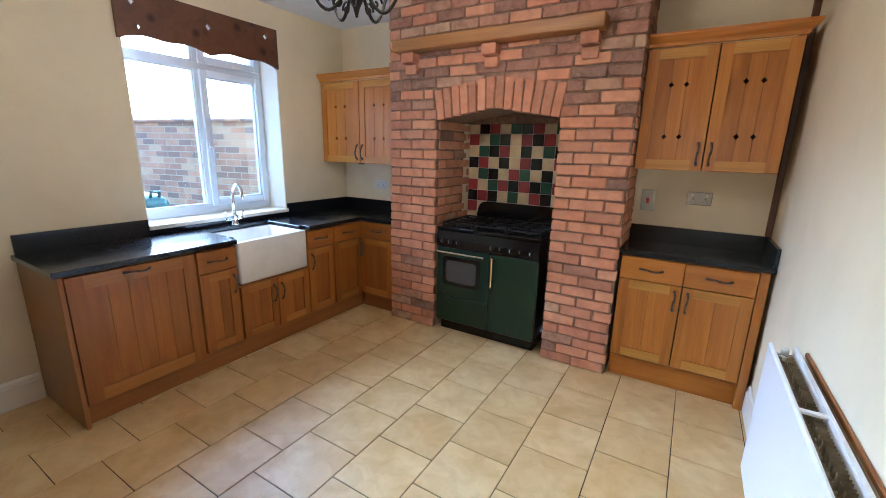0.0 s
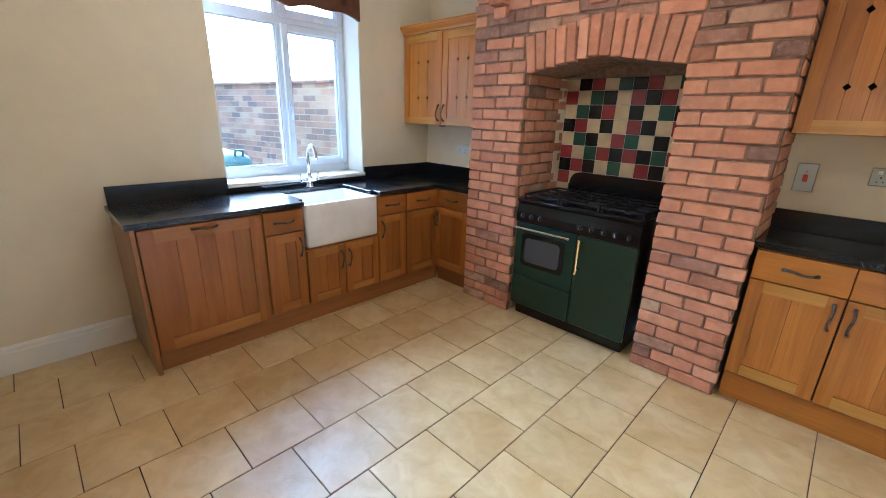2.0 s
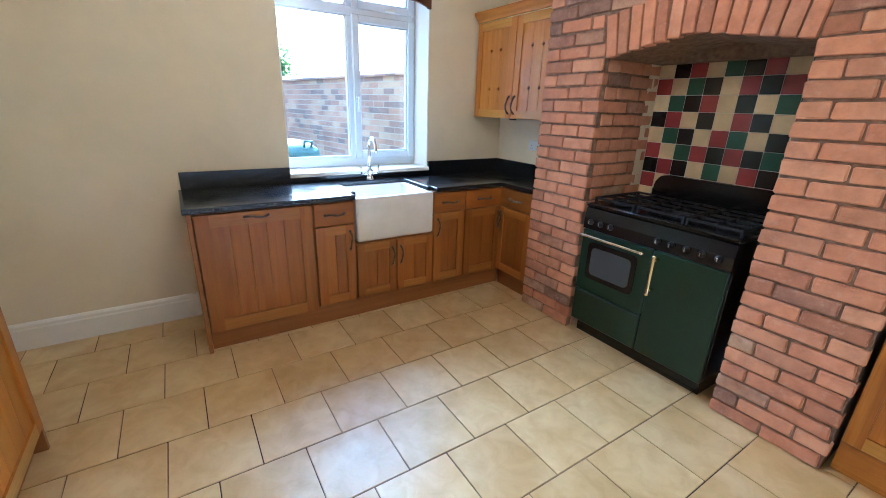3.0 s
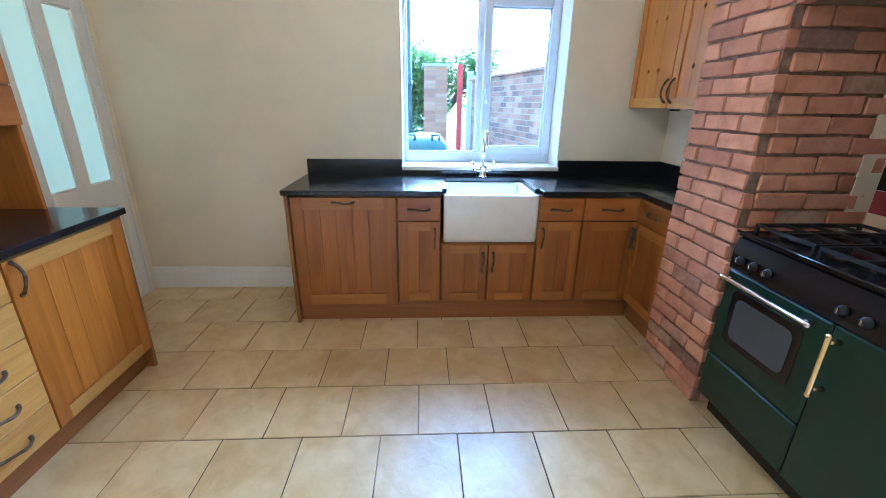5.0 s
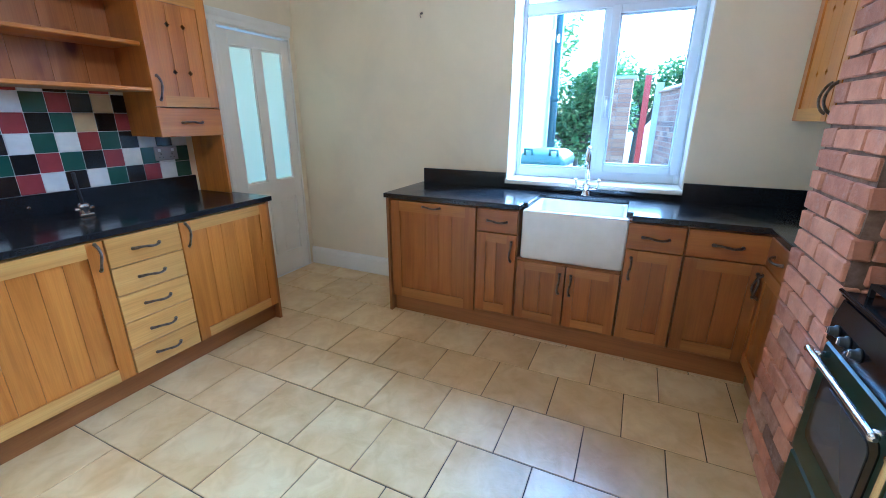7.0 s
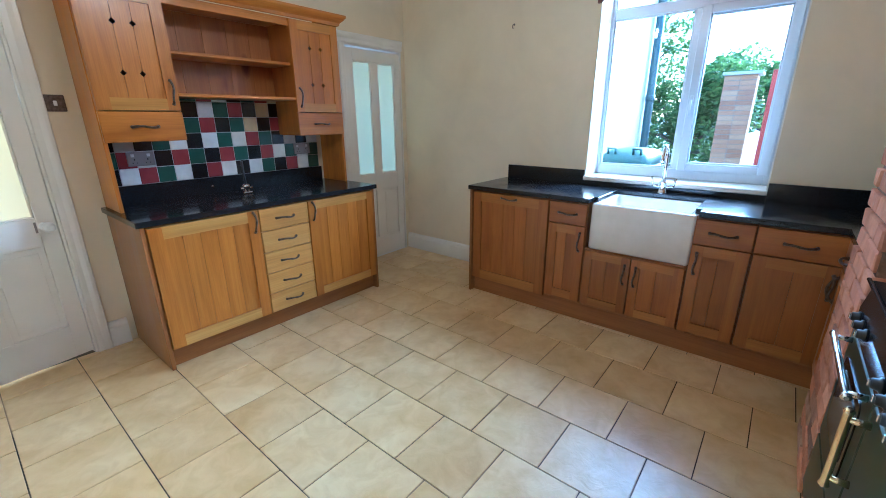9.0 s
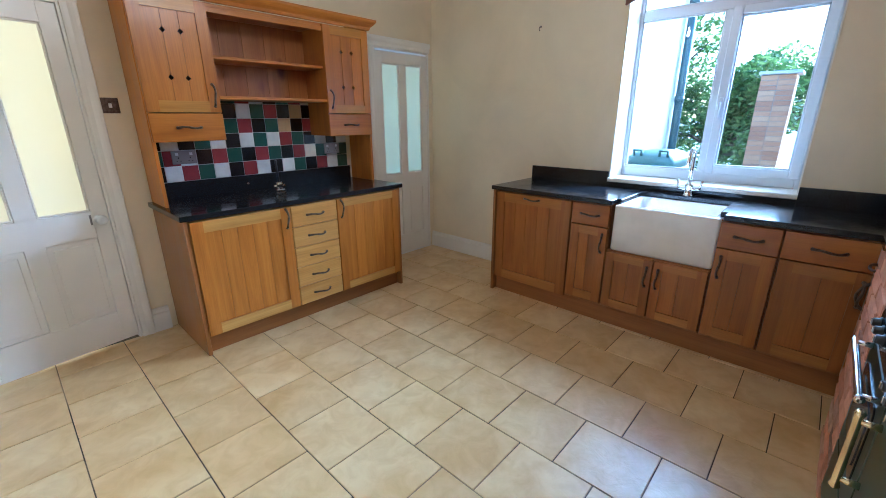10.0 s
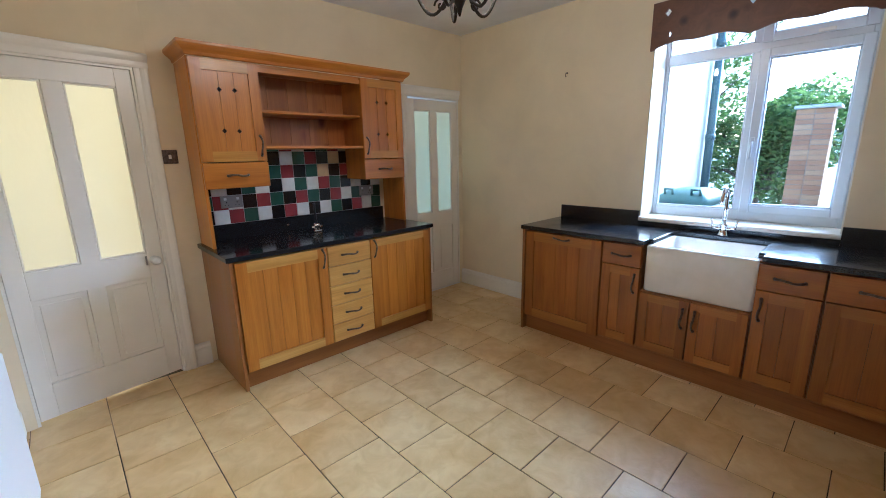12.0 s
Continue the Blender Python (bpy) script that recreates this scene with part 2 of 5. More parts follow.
floor_tile, nt, s = material("beige_floor_tile", (0.5, 0.38, 0.24), 0.3)
v = coords(nt, (1, 1, 1), 9.0)
c = ramp(nt, noise_tex(nt, v, 3.4, 3, 0.5, 0.6), [(0.3, (0.66, 0.44, 0.172)), (0.5, (0.735, 0.525, 0.236)), (0.7, (0.8, 0.615, 0.315))])
c = mix(nt, "MULTIPLY", 0.7, c, ramp(nt, noise_tex(nt, v, 9, 5, 0.6, 0.8), [(0.34, (0.82, 0.74, 0.62)), (0.6, grey(1.0))]))
info = nt.nodes.new("ShaderNodeObjectInfo")
c = mix(nt, "MULTIPLY", 1.0, c, ramp(nt, info.outputs["Random"], [(0.0, (0.9, 0.88, 0.85)), (0.5, (0.97, 0.96, 0.95)), (1.0, (1.0, 1.0, 1.0))]))
nt.links.new(c, s.inputs["Base Color"])
nt.links.new(maprange(nt, noise_tex(nt, v, 11, 5), 0.3, 0.7, 0.29, 0.37), s.inputs["Roughness"])
s.inputs["Specular IOR Level"].default_value = 1.0
bump(nt, s, noise_tex(nt, v, 13, 4, 0.55, 1.6), 0.34, 0.006)
grout, nt, s = material("dark_grout", (0.1, 0.078, 0.055), 0.9)
nt.links.new(ramp(nt, noise_tex(nt, coords(nt), 1.4, 4, 0.6), [(0.42, (0.022, 0.018, 0.014)), (0.5, (0.09, 0.065, 0.042)), (0.62, (0.36, 0.26, 0.16))]), s.inputs["Base Color"])

def brickwork(name, stops, stain):
    """Fired brick, toned from brick to brick, with dull patches and pale bloom."""
    m, nt, s = material(name, stops[2][1], 0.85)
    v = coords(nt, (1, 1, 1), 11.0)
    info = nt.nodes.new("ShaderNodeObjectInfo")
    c = ramp(nt, info.outputs["Random"], stops)
    c = mix(nt, "MULTIPLY", stain, c, ramp(nt, noise_tex(nt, v, 11, 5, 0.65), [(0.28, (0.5, 0.42, 0.38)), (0.6, grey(1.0))]))
    c = mix(nt, "MIX", maprange(nt, noise_tex(nt, v, 30, 4, 0.7), 0.56, 0.8, 0.0, 0.5), c, (0.62, 0.46, 0.36))
    nt.links.new(c, s.inputs["Base Color"])
    bump(nt, s, noise_tex(nt, v, 60, 6, 0.72), 0.7, 0.005)
    return m


brick_red = brickwork("orange_red_brick", [(0.0, (0.45, 0.2, 0.11)), (0.15, (0.6, 0.26, 0.14)), (0.45, (0.68, 0.31, 0.165)), (0.8, (0.72, 0.36, 0.2)), (1.0, (0.54, 0.25, 0.14))], 0.55)
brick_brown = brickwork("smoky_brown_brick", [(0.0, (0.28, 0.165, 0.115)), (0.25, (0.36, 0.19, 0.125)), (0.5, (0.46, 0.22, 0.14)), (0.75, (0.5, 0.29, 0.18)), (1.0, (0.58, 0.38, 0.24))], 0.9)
mortar, nt, s = material("brown_mortar", (0.36, 0.225, 0.155), 0.95)
nt.links.new(ramp(nt, noise_tex(nt, coords(nt), 30, 5), [(0.3, (0.17, 0.1, 0.065)), (0.7, (0.33, 0.21, 0.14))]), s.inputs["Base Color"])
bump(nt, s, noise_tex(nt, coords(nt), 120, 4), 0.6, 0.004)


def glaze(name, col):
    m, nt, s = material(name, col, 0.13)
    nt.links.new(mix(nt, "MULTIPLY", 0.5, col, ramp(nt, noise_tex(nt, coords(nt, (1, 1, 1), 5.0), 14, 4), [(0.3, grey(0.7)), (0.65, grey(1.0))])), s.inputs["Base Color"])
    bump(nt, s, noise_tex(nt, coords(nt, (1, 1, 1), 5.0), 22, 2), 0.12, 0.003)
    return m


GLAZE = {"k": glaze("black_glaze", (0.012, 0.012, 0.014)), "g": glaze("green_glaze", (0.035, 0.1, 0.07)), "r": glaze("red_glaze", (0.3, 0.05, 0.055)),
         "c": glaze("cream_glaze", (0.7, 0.55, 0.32)), "w": glaze("white_glaze", (0.84, 0.83, 0.77))}
tile_grout, nt, s = material("pale_grout", (0.76, 0.73, 0.66), 0.9)

pane_glass, nt, s = material("window_glass", (1, 1, 1), 0.0)
mixer, clear, gloss = nt.nodes.new("ShaderNodeMixShader"), node(nt, "ShaderNodeBsdfTransparent", Color=(0.74, 0.8, 0.82, 1)), node(nt, "ShaderNodeBsdfGlossy", Roughness=0.02)
fres = node(nt, "ShaderNodeFresnel", IOR=1.45)
nt.links.new(fres.outputs[0], mixer.inputs[0])
nt.links.new(clear.outputs[0], mixer.inputs[1])
nt.links.new(gloss.outputs[0], mixer.inputs[2])
nt.links.new(mixer.outputs[0], nt.nodes["Material Output"].inputs[0])


def obscured(name, col):
    """Patterned privacy glass that scatters the light from behind it."""
    m, nt, s = material(name, col, 0.25)
    tr, mx = nt.nodes.new("ShaderNodeBsdfTranslucent"), nt.nodes.new("ShaderNodeMixShader")
    tr.inputs["Color"].default_value = (*col, 1)
    mx.inputs[0].default_value = 0.25
    nt.links.new(tr.outputs[0], mx.inputs[1])
    nt.links.new(s.outputs[0], mx.inputs[2])
    nt.links.new(mx.outputs[0], nt.nodes["Material Output"].inputs[0])
    bump(nt, s, noise_tex(nt, coords(nt, (1, 1, 0.5)), 45, 3), 0.5, 0.004)
    return m


hall_glass = obscured("hall_door_glass", (0.92, 0.9, 0.76))
door_2_glass = obscured("second_door_glass", (0.9, 0.87, 0.66))
bulb_opal, nt, s = material("lit_bulb", (0.8, 0.78, 0.72), 0.25)
s.inputs["Emission Color"].default_value = (1.0, 0.8, 0.54, 1)
s.inputs["Emission Strength"].default_value = BULB

# ---- structure ----
CX0, CX1, OX0, OX1, XM = -2.222, -0.358, -1.762, -0.815, -1.297     # chimney breast and its opening
SPRING, APEX, YT = 1.72, 1.80, 3.31
T = 0.36
bm = B()
cbox(bm, XW - T, XW, YD - 0.2, WY0, 0, ZC, 0)
cbox(bm, XW - T, XW, WY1, YB + 0.2, 0, ZC, 0)
cbox(bm, XW - T, XW, WY0, WY1, 0, WZ0 - 0.03, 0)
cbox(bm, XW - T, XW, WY0, WY1, WZ1, ZC, 0)
structure("wall_west", bm, cream, "cream painted plaster wall with the window opening", "wall")
bm = B()
cbox(bm, XW, OX0, YB, YB + 0.2, 0, ZC, 0)
cbox(bm, OX1, XR + 0.2, YB, YB + 0.2, 0, ZC, 0)
cbox(bm, OX0, OX1, YB, YB + 0.2, 1.9, ZC, 0)
structure("wall_north", bm, cream, "cream painted plaster wall behind the chimney breast", "wall")
bm = B()
cbox(bm, XR, XR + 0.2, YD - 0.2, YB, 0, ZC, 0)
structure("wall_east", bm, cream, "cream painted plaster wall behind the radiator", "wall")
D1A, D1B, D1Z = -0.36, 0.40, 1.985        # hall door opening
D2A, D2B, D2Z = -3.135, -2.44, 2.0        # second door opening
bm = B()
cbox(bm, XW, D2A, YD - 0.14, YD, 0, ZC, 0)
cbox(bm, D2A, D2B, YD - 0.14, YD, D2Z, ZC, 0)
cbox(bm, D2B, D1A - 0.08, YD - 0.14, YD, 0, ZC, 0)
structure("wall_south", bm, cream, "cream painted plaster wall behind the dresser with a doorway", "wall")
SPLAY = pose(D1A - 0.08, YD, 0, 0, 0, 10) @ Matrix.Translation((0.08 - D1A, -YD, 0))
bm = B()
cbox(bm, D1A - 0.08, D1A, YD - 0.14, YD, 0, ZC, 0)
cbox(bm, D1A, D1B, YD - 0.14, YD, D1Z, ZC, 0)
cbox(bm, D1B, XR + 0.05, YD - 0.14, YD, 0, ZC, 0)
structure("wall_southeast", bm, cream, "cream painted plaster wall round the hall door, slightly splayed", "wall", SPLAY)
bm = B()
cbox(bm, XW - T, XR + 0.2, YD - 0.2, YB + 0.2, ZC, ZC + 0.15, 0)
structure("ceiling", bm, ceiling_white, "plain white painted plaster ceiling", "ceiling")
bm = B()
cbox(bm, XW, XR, YD, YB, -0.12, -0.004, 0)
floor = structure("floor", bm, grout, "beige square stone-effect tiles laid in broken bond with dark joints", "floor")


def skirting(name, length, m):
    """Moulded skirting board, along local x, its back on y = 0, facing -y."""
    bm = B()
    prism(bm, [(0, 0), (-0.022, 0), (-0.022, 0.125), (-0.017, 0.132), (-0.016, 0.15), (-0.008, 0.162), (0, 0.165)], "x", 0, length)
    return structure(name, bm, gloss_white, "white gloss painted moulded skirting board", "skirting board", m)


skirting("baseboard_west", 0.605 - YD, pose(XW, YD, 0, 0, 0, 90))
skirting("baseboard_south", 0.10, pose(-0.435, YD, 0, 0, 0, 180))
skirting("baseboard_east", 2.80 - YD, pose(XR, 2.80, 0, 0, 0, -90))

# hall beyond the glazed door
bm = B()
cbox(bm, -1.2, -1.1, -2.6, YD - 0.14, 0, 2.6, 0)
cbox(bm, 1.0, 1.1, -2.6, YD - 0.14, 0, 2.6, 0)
cbox(bm, -1.2, 1.1, -2.7, -2.6, 0, 2.6, 0)
structure("wall_hall", bm, cream, "cream painted hall walls behind the glazed door", "wall")
bm = B()
cbox(bm, -1.2, 1.1, -2.7, YD - 0.14, 2.6, 2.7, 0)
structure("ceiling_hall", bm, ceiling_white, "white painted hall ceiling", "ceiling")
bm = B()
cbox(bm, -1.1, 1.0, -2.6, YD, -0.12, -0.01, 0)
structure("floor_hall", bm, grout, "dark hall floor beyond the door", "floor")
# unseen box beyond the other door, added to dim its panes, with one window
bm = B()
cbox(bm, -3.3, -3.2, -2.4, YD - 0.2, 0, 2.5, 0)
cbox(bm, -2.2, -2.1, -2.4, YD - 0.14, 0, 2.5, 0)
cbox(bm, -3.2, -2.2, -2.4, -2.3, 0, 0.7, 0)
cbox(bm, -3.2, -3.15, -2.4, -2.3, 0.7, 2.5, 0)
cbox(bm, -2.25, -2.2, -2.4, -2.3, 0.7, 2.5, 0)
cbox(bm, -3.15, -2.25, -2.4, -2.3, 2.35, 2.5, 0)
structure("wall_porch", bm, ceiling_white, "pale unseen walls added behind the second door to dim its panes", "wall")
bm = B()
cbox(bm, -3.3, -2.1, -2.4, YD - 0.14, 2.5, 2.6, 0)
structure("ceiling_porch", bm, ceiling_white, "pale unseen ceiling added to keep the sky off the second door", "ceiling")
bm = B()
cbox(bm, -3.2, -2.2, -2.3, YD, -0.12, -0.005, 0)
structure("floor_porch", bm, ceiling_white, "pale unseen floor of the added box behind the second door", "floor")
hall_lamp = new("hall_lamp_light", bpy.data.lights.new("hall_lamp_light", "POINT"))
hall_lamp.data.energy, hall_lamp.data.color, hall_lamp.data.shadow_soft_size = HALL, (1.0, 0.87, 0.58), 0.15
hall_lamp.location = (0.0, -2.25, 1.6)


def panel_door(name, width, height, m, glass, label, knob_side):
    """Painted door with two tall glass panes over two raised panels; local x along the wall, front at y = 0."""
    d = thing(name, label, "door", m, "", "structure")
    st, mid, rail, lock0, lock1 = 0.08, 0.088, 0.10, 0.69, 0.85
    bm = B()
    for x0, x1 in ((0, st), (width - st, width)):
        cbox(bm, x0, x1, 0, 0.04, 0, height, 0.002)
    cbox(bm, width / 2 - mid / 2, width / 2 + mid / 2, 0.0004, 0.0396, 0.2, height - rail, 0.002)
    for z0, z1 in ((0, 0.2), (lock0, lock1), (height - rail, height)):
        cbox(bm, st, width - st, 0.0002, 0.0398, z0, z1, 0.002)
    part("door_frame", bm, gloss_white, d)
    for x0, x1 in ((st, width / 2 - mid / 2), (width / 2 + mid / 2, width - st)):
        bm = B()
        cbox(bm, x0 - 0.004, x1 + 0.004, 0.017, 0.024, lock1 - 0.004, height - rail + 0.004, 0.001)
        pane = part("pane", bm, glass, d, "obscured patterned glass")
        pane.visible_shadow = False
        bm = B()
        cbox(bm, x0, x1, 0.012, 0.03, 0.2, lock0, 0.001)
        cbox(bm, x0 + 0.03, x1 - 0.03, 0.006, 0.012, 0.23, lock0 - 0.03, 0.004)
        part("lower_panel", bm, gloss_white, d)
        bm = B()
        for a, b, z0, z1 in ((x0, x0 + 0.012, lock1, height - rail), (x1 - 0.012, x1, lock1, height - rail), (x0, x1, lock1, lock1 + 0.012), (x0, x1, height - rail - 0.012, height - rail)):
            cbox(bm, a, b, 0.005, 0.0168, z0, z1, 0.004)
        part("glazing_bead", bm, gloss_white, d)
    if knob_side:
        kx = 0.05 if knob_side < 0 else width - 0.05
        bm = B()
        turn = pose(kx, 0, 0.80, 90)
        lathe(bm, [(0.026, 0), (0.026, 0.005), (0.011, 0.009), (0.010, 0.03), (0.022, 0.038), (0.029, 0.05), (0.027, 0.062), (0.014, 0.07)], turn)
        part("knob", bm, white_plastic, d, "white china knob")
        bm = B()
        cbox(bm, kx - 0.045, kx - 0.035, -0.003, 0.0, 0.77, 0.83, 0.001)
        part("keep", bm, steel, d)
    return d


def door_casing(name, width, height, m, depth=0.14, left=True, right=True):
    """Jamb lining and moulded architrave round an opening; local x along the wall, wall face at y = 0."""
    d = thing(name, "white gloss painted moulded door surround", "door frame", m, "", "structure")
    bm = B()
    cbox(bm, 0, 0.014, 0.001, depth, 0, height, 0.001)
    cbox(bm, width - 0.014, width, 0.001, depth, 0, height, 0.001)
    cbox(bm, 0.014, width - 0.014, 0.001, depth, height - 0.014, height, 0.001)
    part("lining", bm, gloss_white, d)
    prof = [(0, 0), (-0.012, 0), (-0.014, 0.012), (-0.014, 0.03), (-0.02, 0.04), (-0.024, 0.052), (-0.024, 0.068), (-0.016, 0.075), (0, 0.075)]
    if left:
        bm = B()
        prism(bm, [(-q + 0.002, p) for p, q in prof], "z", 0, height - 0.002)
        part("architrave", bm, gloss_white, d)
    if right:
        bm = B()
        prism(bm, [(width + q - 0.002, p) for p, q in prof], "z", 0, height - 0.002)
        part("architrave", bm, gloss_white, d)
    bm = B()
    prism(bm, [(p, height - 0.0 + q * 1.15) for p, q in prof], "x", -0.077 if left else 0, width + (0.077 if right else 0))
    part("architrave_head", bm, gloss_white, d)
    return d


door_casing("door_frame_1", D1B - D1A, D1Z, SPLAY @ pose(D1B, YD, 0, 0, 0, 180), left=False)
panel_door("door_1", D1B - D1A - 0.034, D1Z - 0.036, SPLAY @ pose(D1B - 0.017, YD - 0.012, 0.02, 0, 0, 180), hall_glass, "white painted door with two warmly lit glass panes, shut", 1)
door_casing("door_frame_2", D2B - D2A, D2Z, pose(D2B, YD, 0, 0, 0, 180), right=False)
panel_door("door_2", D2B - D2A - 0.034, D2Z - 0.03, pose(D2B - 0.017, YD - 0.012, 0.003, 0, 0, 180), door_2_glass, "white painted door with two pale green obscured panes, shut", 0)

# ---- window ----
win = thing("window_1", "white plastic double-glazed window with one opening casement and top lights", "window", pose(XW, WY0, WZ0, 0, 0, 90), "", "structure")
WW, WH = WY1 - WY0, WZ1 - WZ0
y0, y1 = 0.225, 0.295
TR = 1.11                                  # underside of the transom
bm = B()
cbox(bm, 0, 0.03, y0, y1, 0, WH, 0.004)
cbox(bm, WW - 0.04, WW, y0, y1, 0, WH, 0.004)
cbox(bm, 0.03, WW - 0.04, y0 + 0.0005, y1 - 0.0005, 0, 0.075, 0.004)
cbox(bm, 0.03, WW - 0.04, y0 + 0.0005, y1 - 0.0005, WH - 0.05, WH, 0.004)
cbox(bm, 0.03, WW - 0.04, y0 + 0.001, y1 - 0.001, TR, TR + 0.062, 0.004)
cbox(bm, 0.55, 0.61, y0 + 0.0015, y1 - 0.0015, 0.075, TR, 0.004)
cbox(bm, 0.55, 0.61, y0 + 0.0015, y1 - 0.0015, TR + 0.062, WH - 0.05, 0.004)
part("window_frame", bm, upvc, win)


def sash(x0, x1, z0, z1):
    bm = B()
    w = 0.055
    cbox(bm, x0, x0 + w, y0 - 0.016, y1 - 0.01, z0, z1, 0.005)
    cbox(bm, x1 - w, x1, y0 - 0.016, y1 - 0.01, z0, z1, 0.005)
    cbox(bm, x0 + w, x1 - w, y0 - 0.0155, y1 - 0.0105, z0, z0 + w, 0.005)
    cbox(bm, x0 + w, x1 - w, y0 - 0.0155, y1 - 0.0105, z1 - w, z1, 0.005)
    sh = part("casement", bm, upvc, win)
    pane(x0 + w, x1 - w, z0 + w, z1 - w, sh)
    return sh


def pane(x0, x1, z0, z1, parent):
    bm = B()
    cbox(bm, x0 - 0.004, x1 + 0.004, y0 + 0.028, y0 + 0.034, z0 - 0.004, z1 + 0.004, 0)
    p = part("pane", bm, pane_glass, parent, "clear glass")
    p.visible_shadow = False
    bm = B()
    for a, b, c, d in ((x0, x0 + 0.01, z0, z1), (x1 - 0.01, x1, z0, z1), (x0, x1, z0, z0 + 0.01), (x0, x1, z1 - 0.01, z1)):
        cbox(bm, a, b, y0 + 0.008, y0 + 0.027, c, d, 0.003)
    part("glazing_bead", bm, upvc, parent)


pane(0.03, 0.55, 0.075, TR, win)
cs = sash(0.588, WW - 0.022, 0.06, TR + 0.012)
sash(0.588, WW - 0.022, TR + 0.05, WH - 0.03)
pane(0.03, 0.55, TR + 0.062, WH - 0.05, win)
bm = B()
cbox(bm, 0.602, 0.626, y0 - 0.024, y0 - 0.016, 0.5, 0.57, 0.003)
tube(bm, [(0.614, y0 - 0.022, 0.535), (0.614, y0 - 0.05, 0.535), (0.614, y0 - 0.052, 0.47), (0.614, y0 - 0.05, 0.43)], [0.008, 0.008, 0.009, 0.007], 8)
part("handle", bm, upvc, cs)
bm = B()
cbox(bm, 0.86, 0.94, y0 - 0.03, y0 - 0.016, TR + 0.055, TR + 0.075, 0.004)
part("stay", bm, white_plastic, win)
bm = B()
prism(bm, [(y0 + 0.01, -0.03), (-0.025, -0.03), (-0.03, -0.025), (-0.03, -0.008), (-0.025, 0.0), (y0 + 0.01, 0.0)], "x", -0.0, WW)
part("window_sill", bm, gloss_white, win, "white painted sill board")
bm = B()
cbox(bm, 0.0005, 0.008, 0.002, y0, 0.0, WH, 0.001)
cbox(bm, WW - 0.008, WW - 0.0005, 0.002, y0, 0.0, WH, 0.001)
part("reveal_lining", bm, gloss_white, win, "white painted reveal")

# scalloped pelmet board
pel = thing("pelmet", "dark stained wooden pelmet with scalloped edge and diamond cut-outs", "pelmet", pose(XW + 0.002, WY0 - 0.02, 2.12, 0, 0, 90))
PL = 1.16


def edge_z(u):
    """Lower edge of the board: two shallow hollows between drooping ends."""
    u = u / PL
    drop = 0.0 if u < 0.02 or u > 0.98 else 0.03 * abs(math.sin(2 * math.pi * u)) ** 0.7 + 0.014 * (1 - math.cos(8 * math.pi * u)) / 2
    return 0.01 + drop


bm = B()
N = 58
DIAMONDS = ((0.10, 0.24), (0.115, 0.10), (0.58, 0.20), (1.05, 0.24), (1.06, 0.09))
# board in columns, with each diamond left open
cols = sorted({round(PL * i / N, 4) for i in range(N + 1)} | {round(dx + o, 4) for dx, dz in DIAMONDS for o in (-0.021, 0, 0.021)})


def gap(u, dx, dz):
    return max(0.0, 0.027 * (1 - abs(u - dx) / 0.021))


for a, b in zip(cols, cols[1:]):
    hit = [(dx, dz) for dx, dz in DIAMONDS if abs((a + b) / 2 - dx) < 0.021]
    if not hit:
        prism(bm, [(a, edge_z(a)), (b, edge_z(b)), (b, 0.315), (a, 0.315)], "y", -0.02, 0)
    else:
        dx, dz = hit[0]
        prism(bm, [(a, edge_z(a)), (b, edge_z(b)), (b, dz - gap(b, dx, dz)), (a, dz - gap(a, dx, dz))], "y", -0.02, 0)
        prism(bm, [(a, dz + gap(a, dx, dz)), (b, dz + gap(b, dx, dz)), (b, 0.315), (a, 0.315)], "y", -0.02, 0)
bmesh.ops.remove_doubles(bm, verts=bm.verts[:], dist=0.0002)
part("board", bm, pelmet_wood, pel)


# ---- fitted cupboards ----
def bow_handle(length=0.125):
    """Forged bow handle along local x, standing off -y."""
    bm = B()
    pts, rad = [], []
    for i in range(15):
        u = i / 14
        pts.append(((u - 0.5) * length, -0.003 - 0.03 * math.sin(math.pi * u) ** 0.7, 0.004 * math.sin(2 * math.pi * u)))
        rad.append(0.0078 - 0.0026 * math.sin(math.pi * u) + 0.0016 * math.exp(-((u - 0.5) / 0.12) ** 2))
    tube(bm, pts, rad, 8)
    for e in (-0.5, 0.5):
        lathe(bm, [(0.009, 0), (0.009, 0.004), (0.006, 0.006)], pose(e * length, 0, 0, 90), 10)
    return mesh_of("handle", bm, bronze)


HANDLE = bow_handle()


def handle(parent, x, z, upright, y=-0.022):
    return part("handle", HANDLE, None, parent, "dark bronze bow handle", pose(x, y, z, 0, 90 if upright else 0, 0))


OAK_TONE = {"z": shaded_z, "x": shaded_x, "rail": shaded_rail}      # oak, shaded or plain, of the cupboards being built


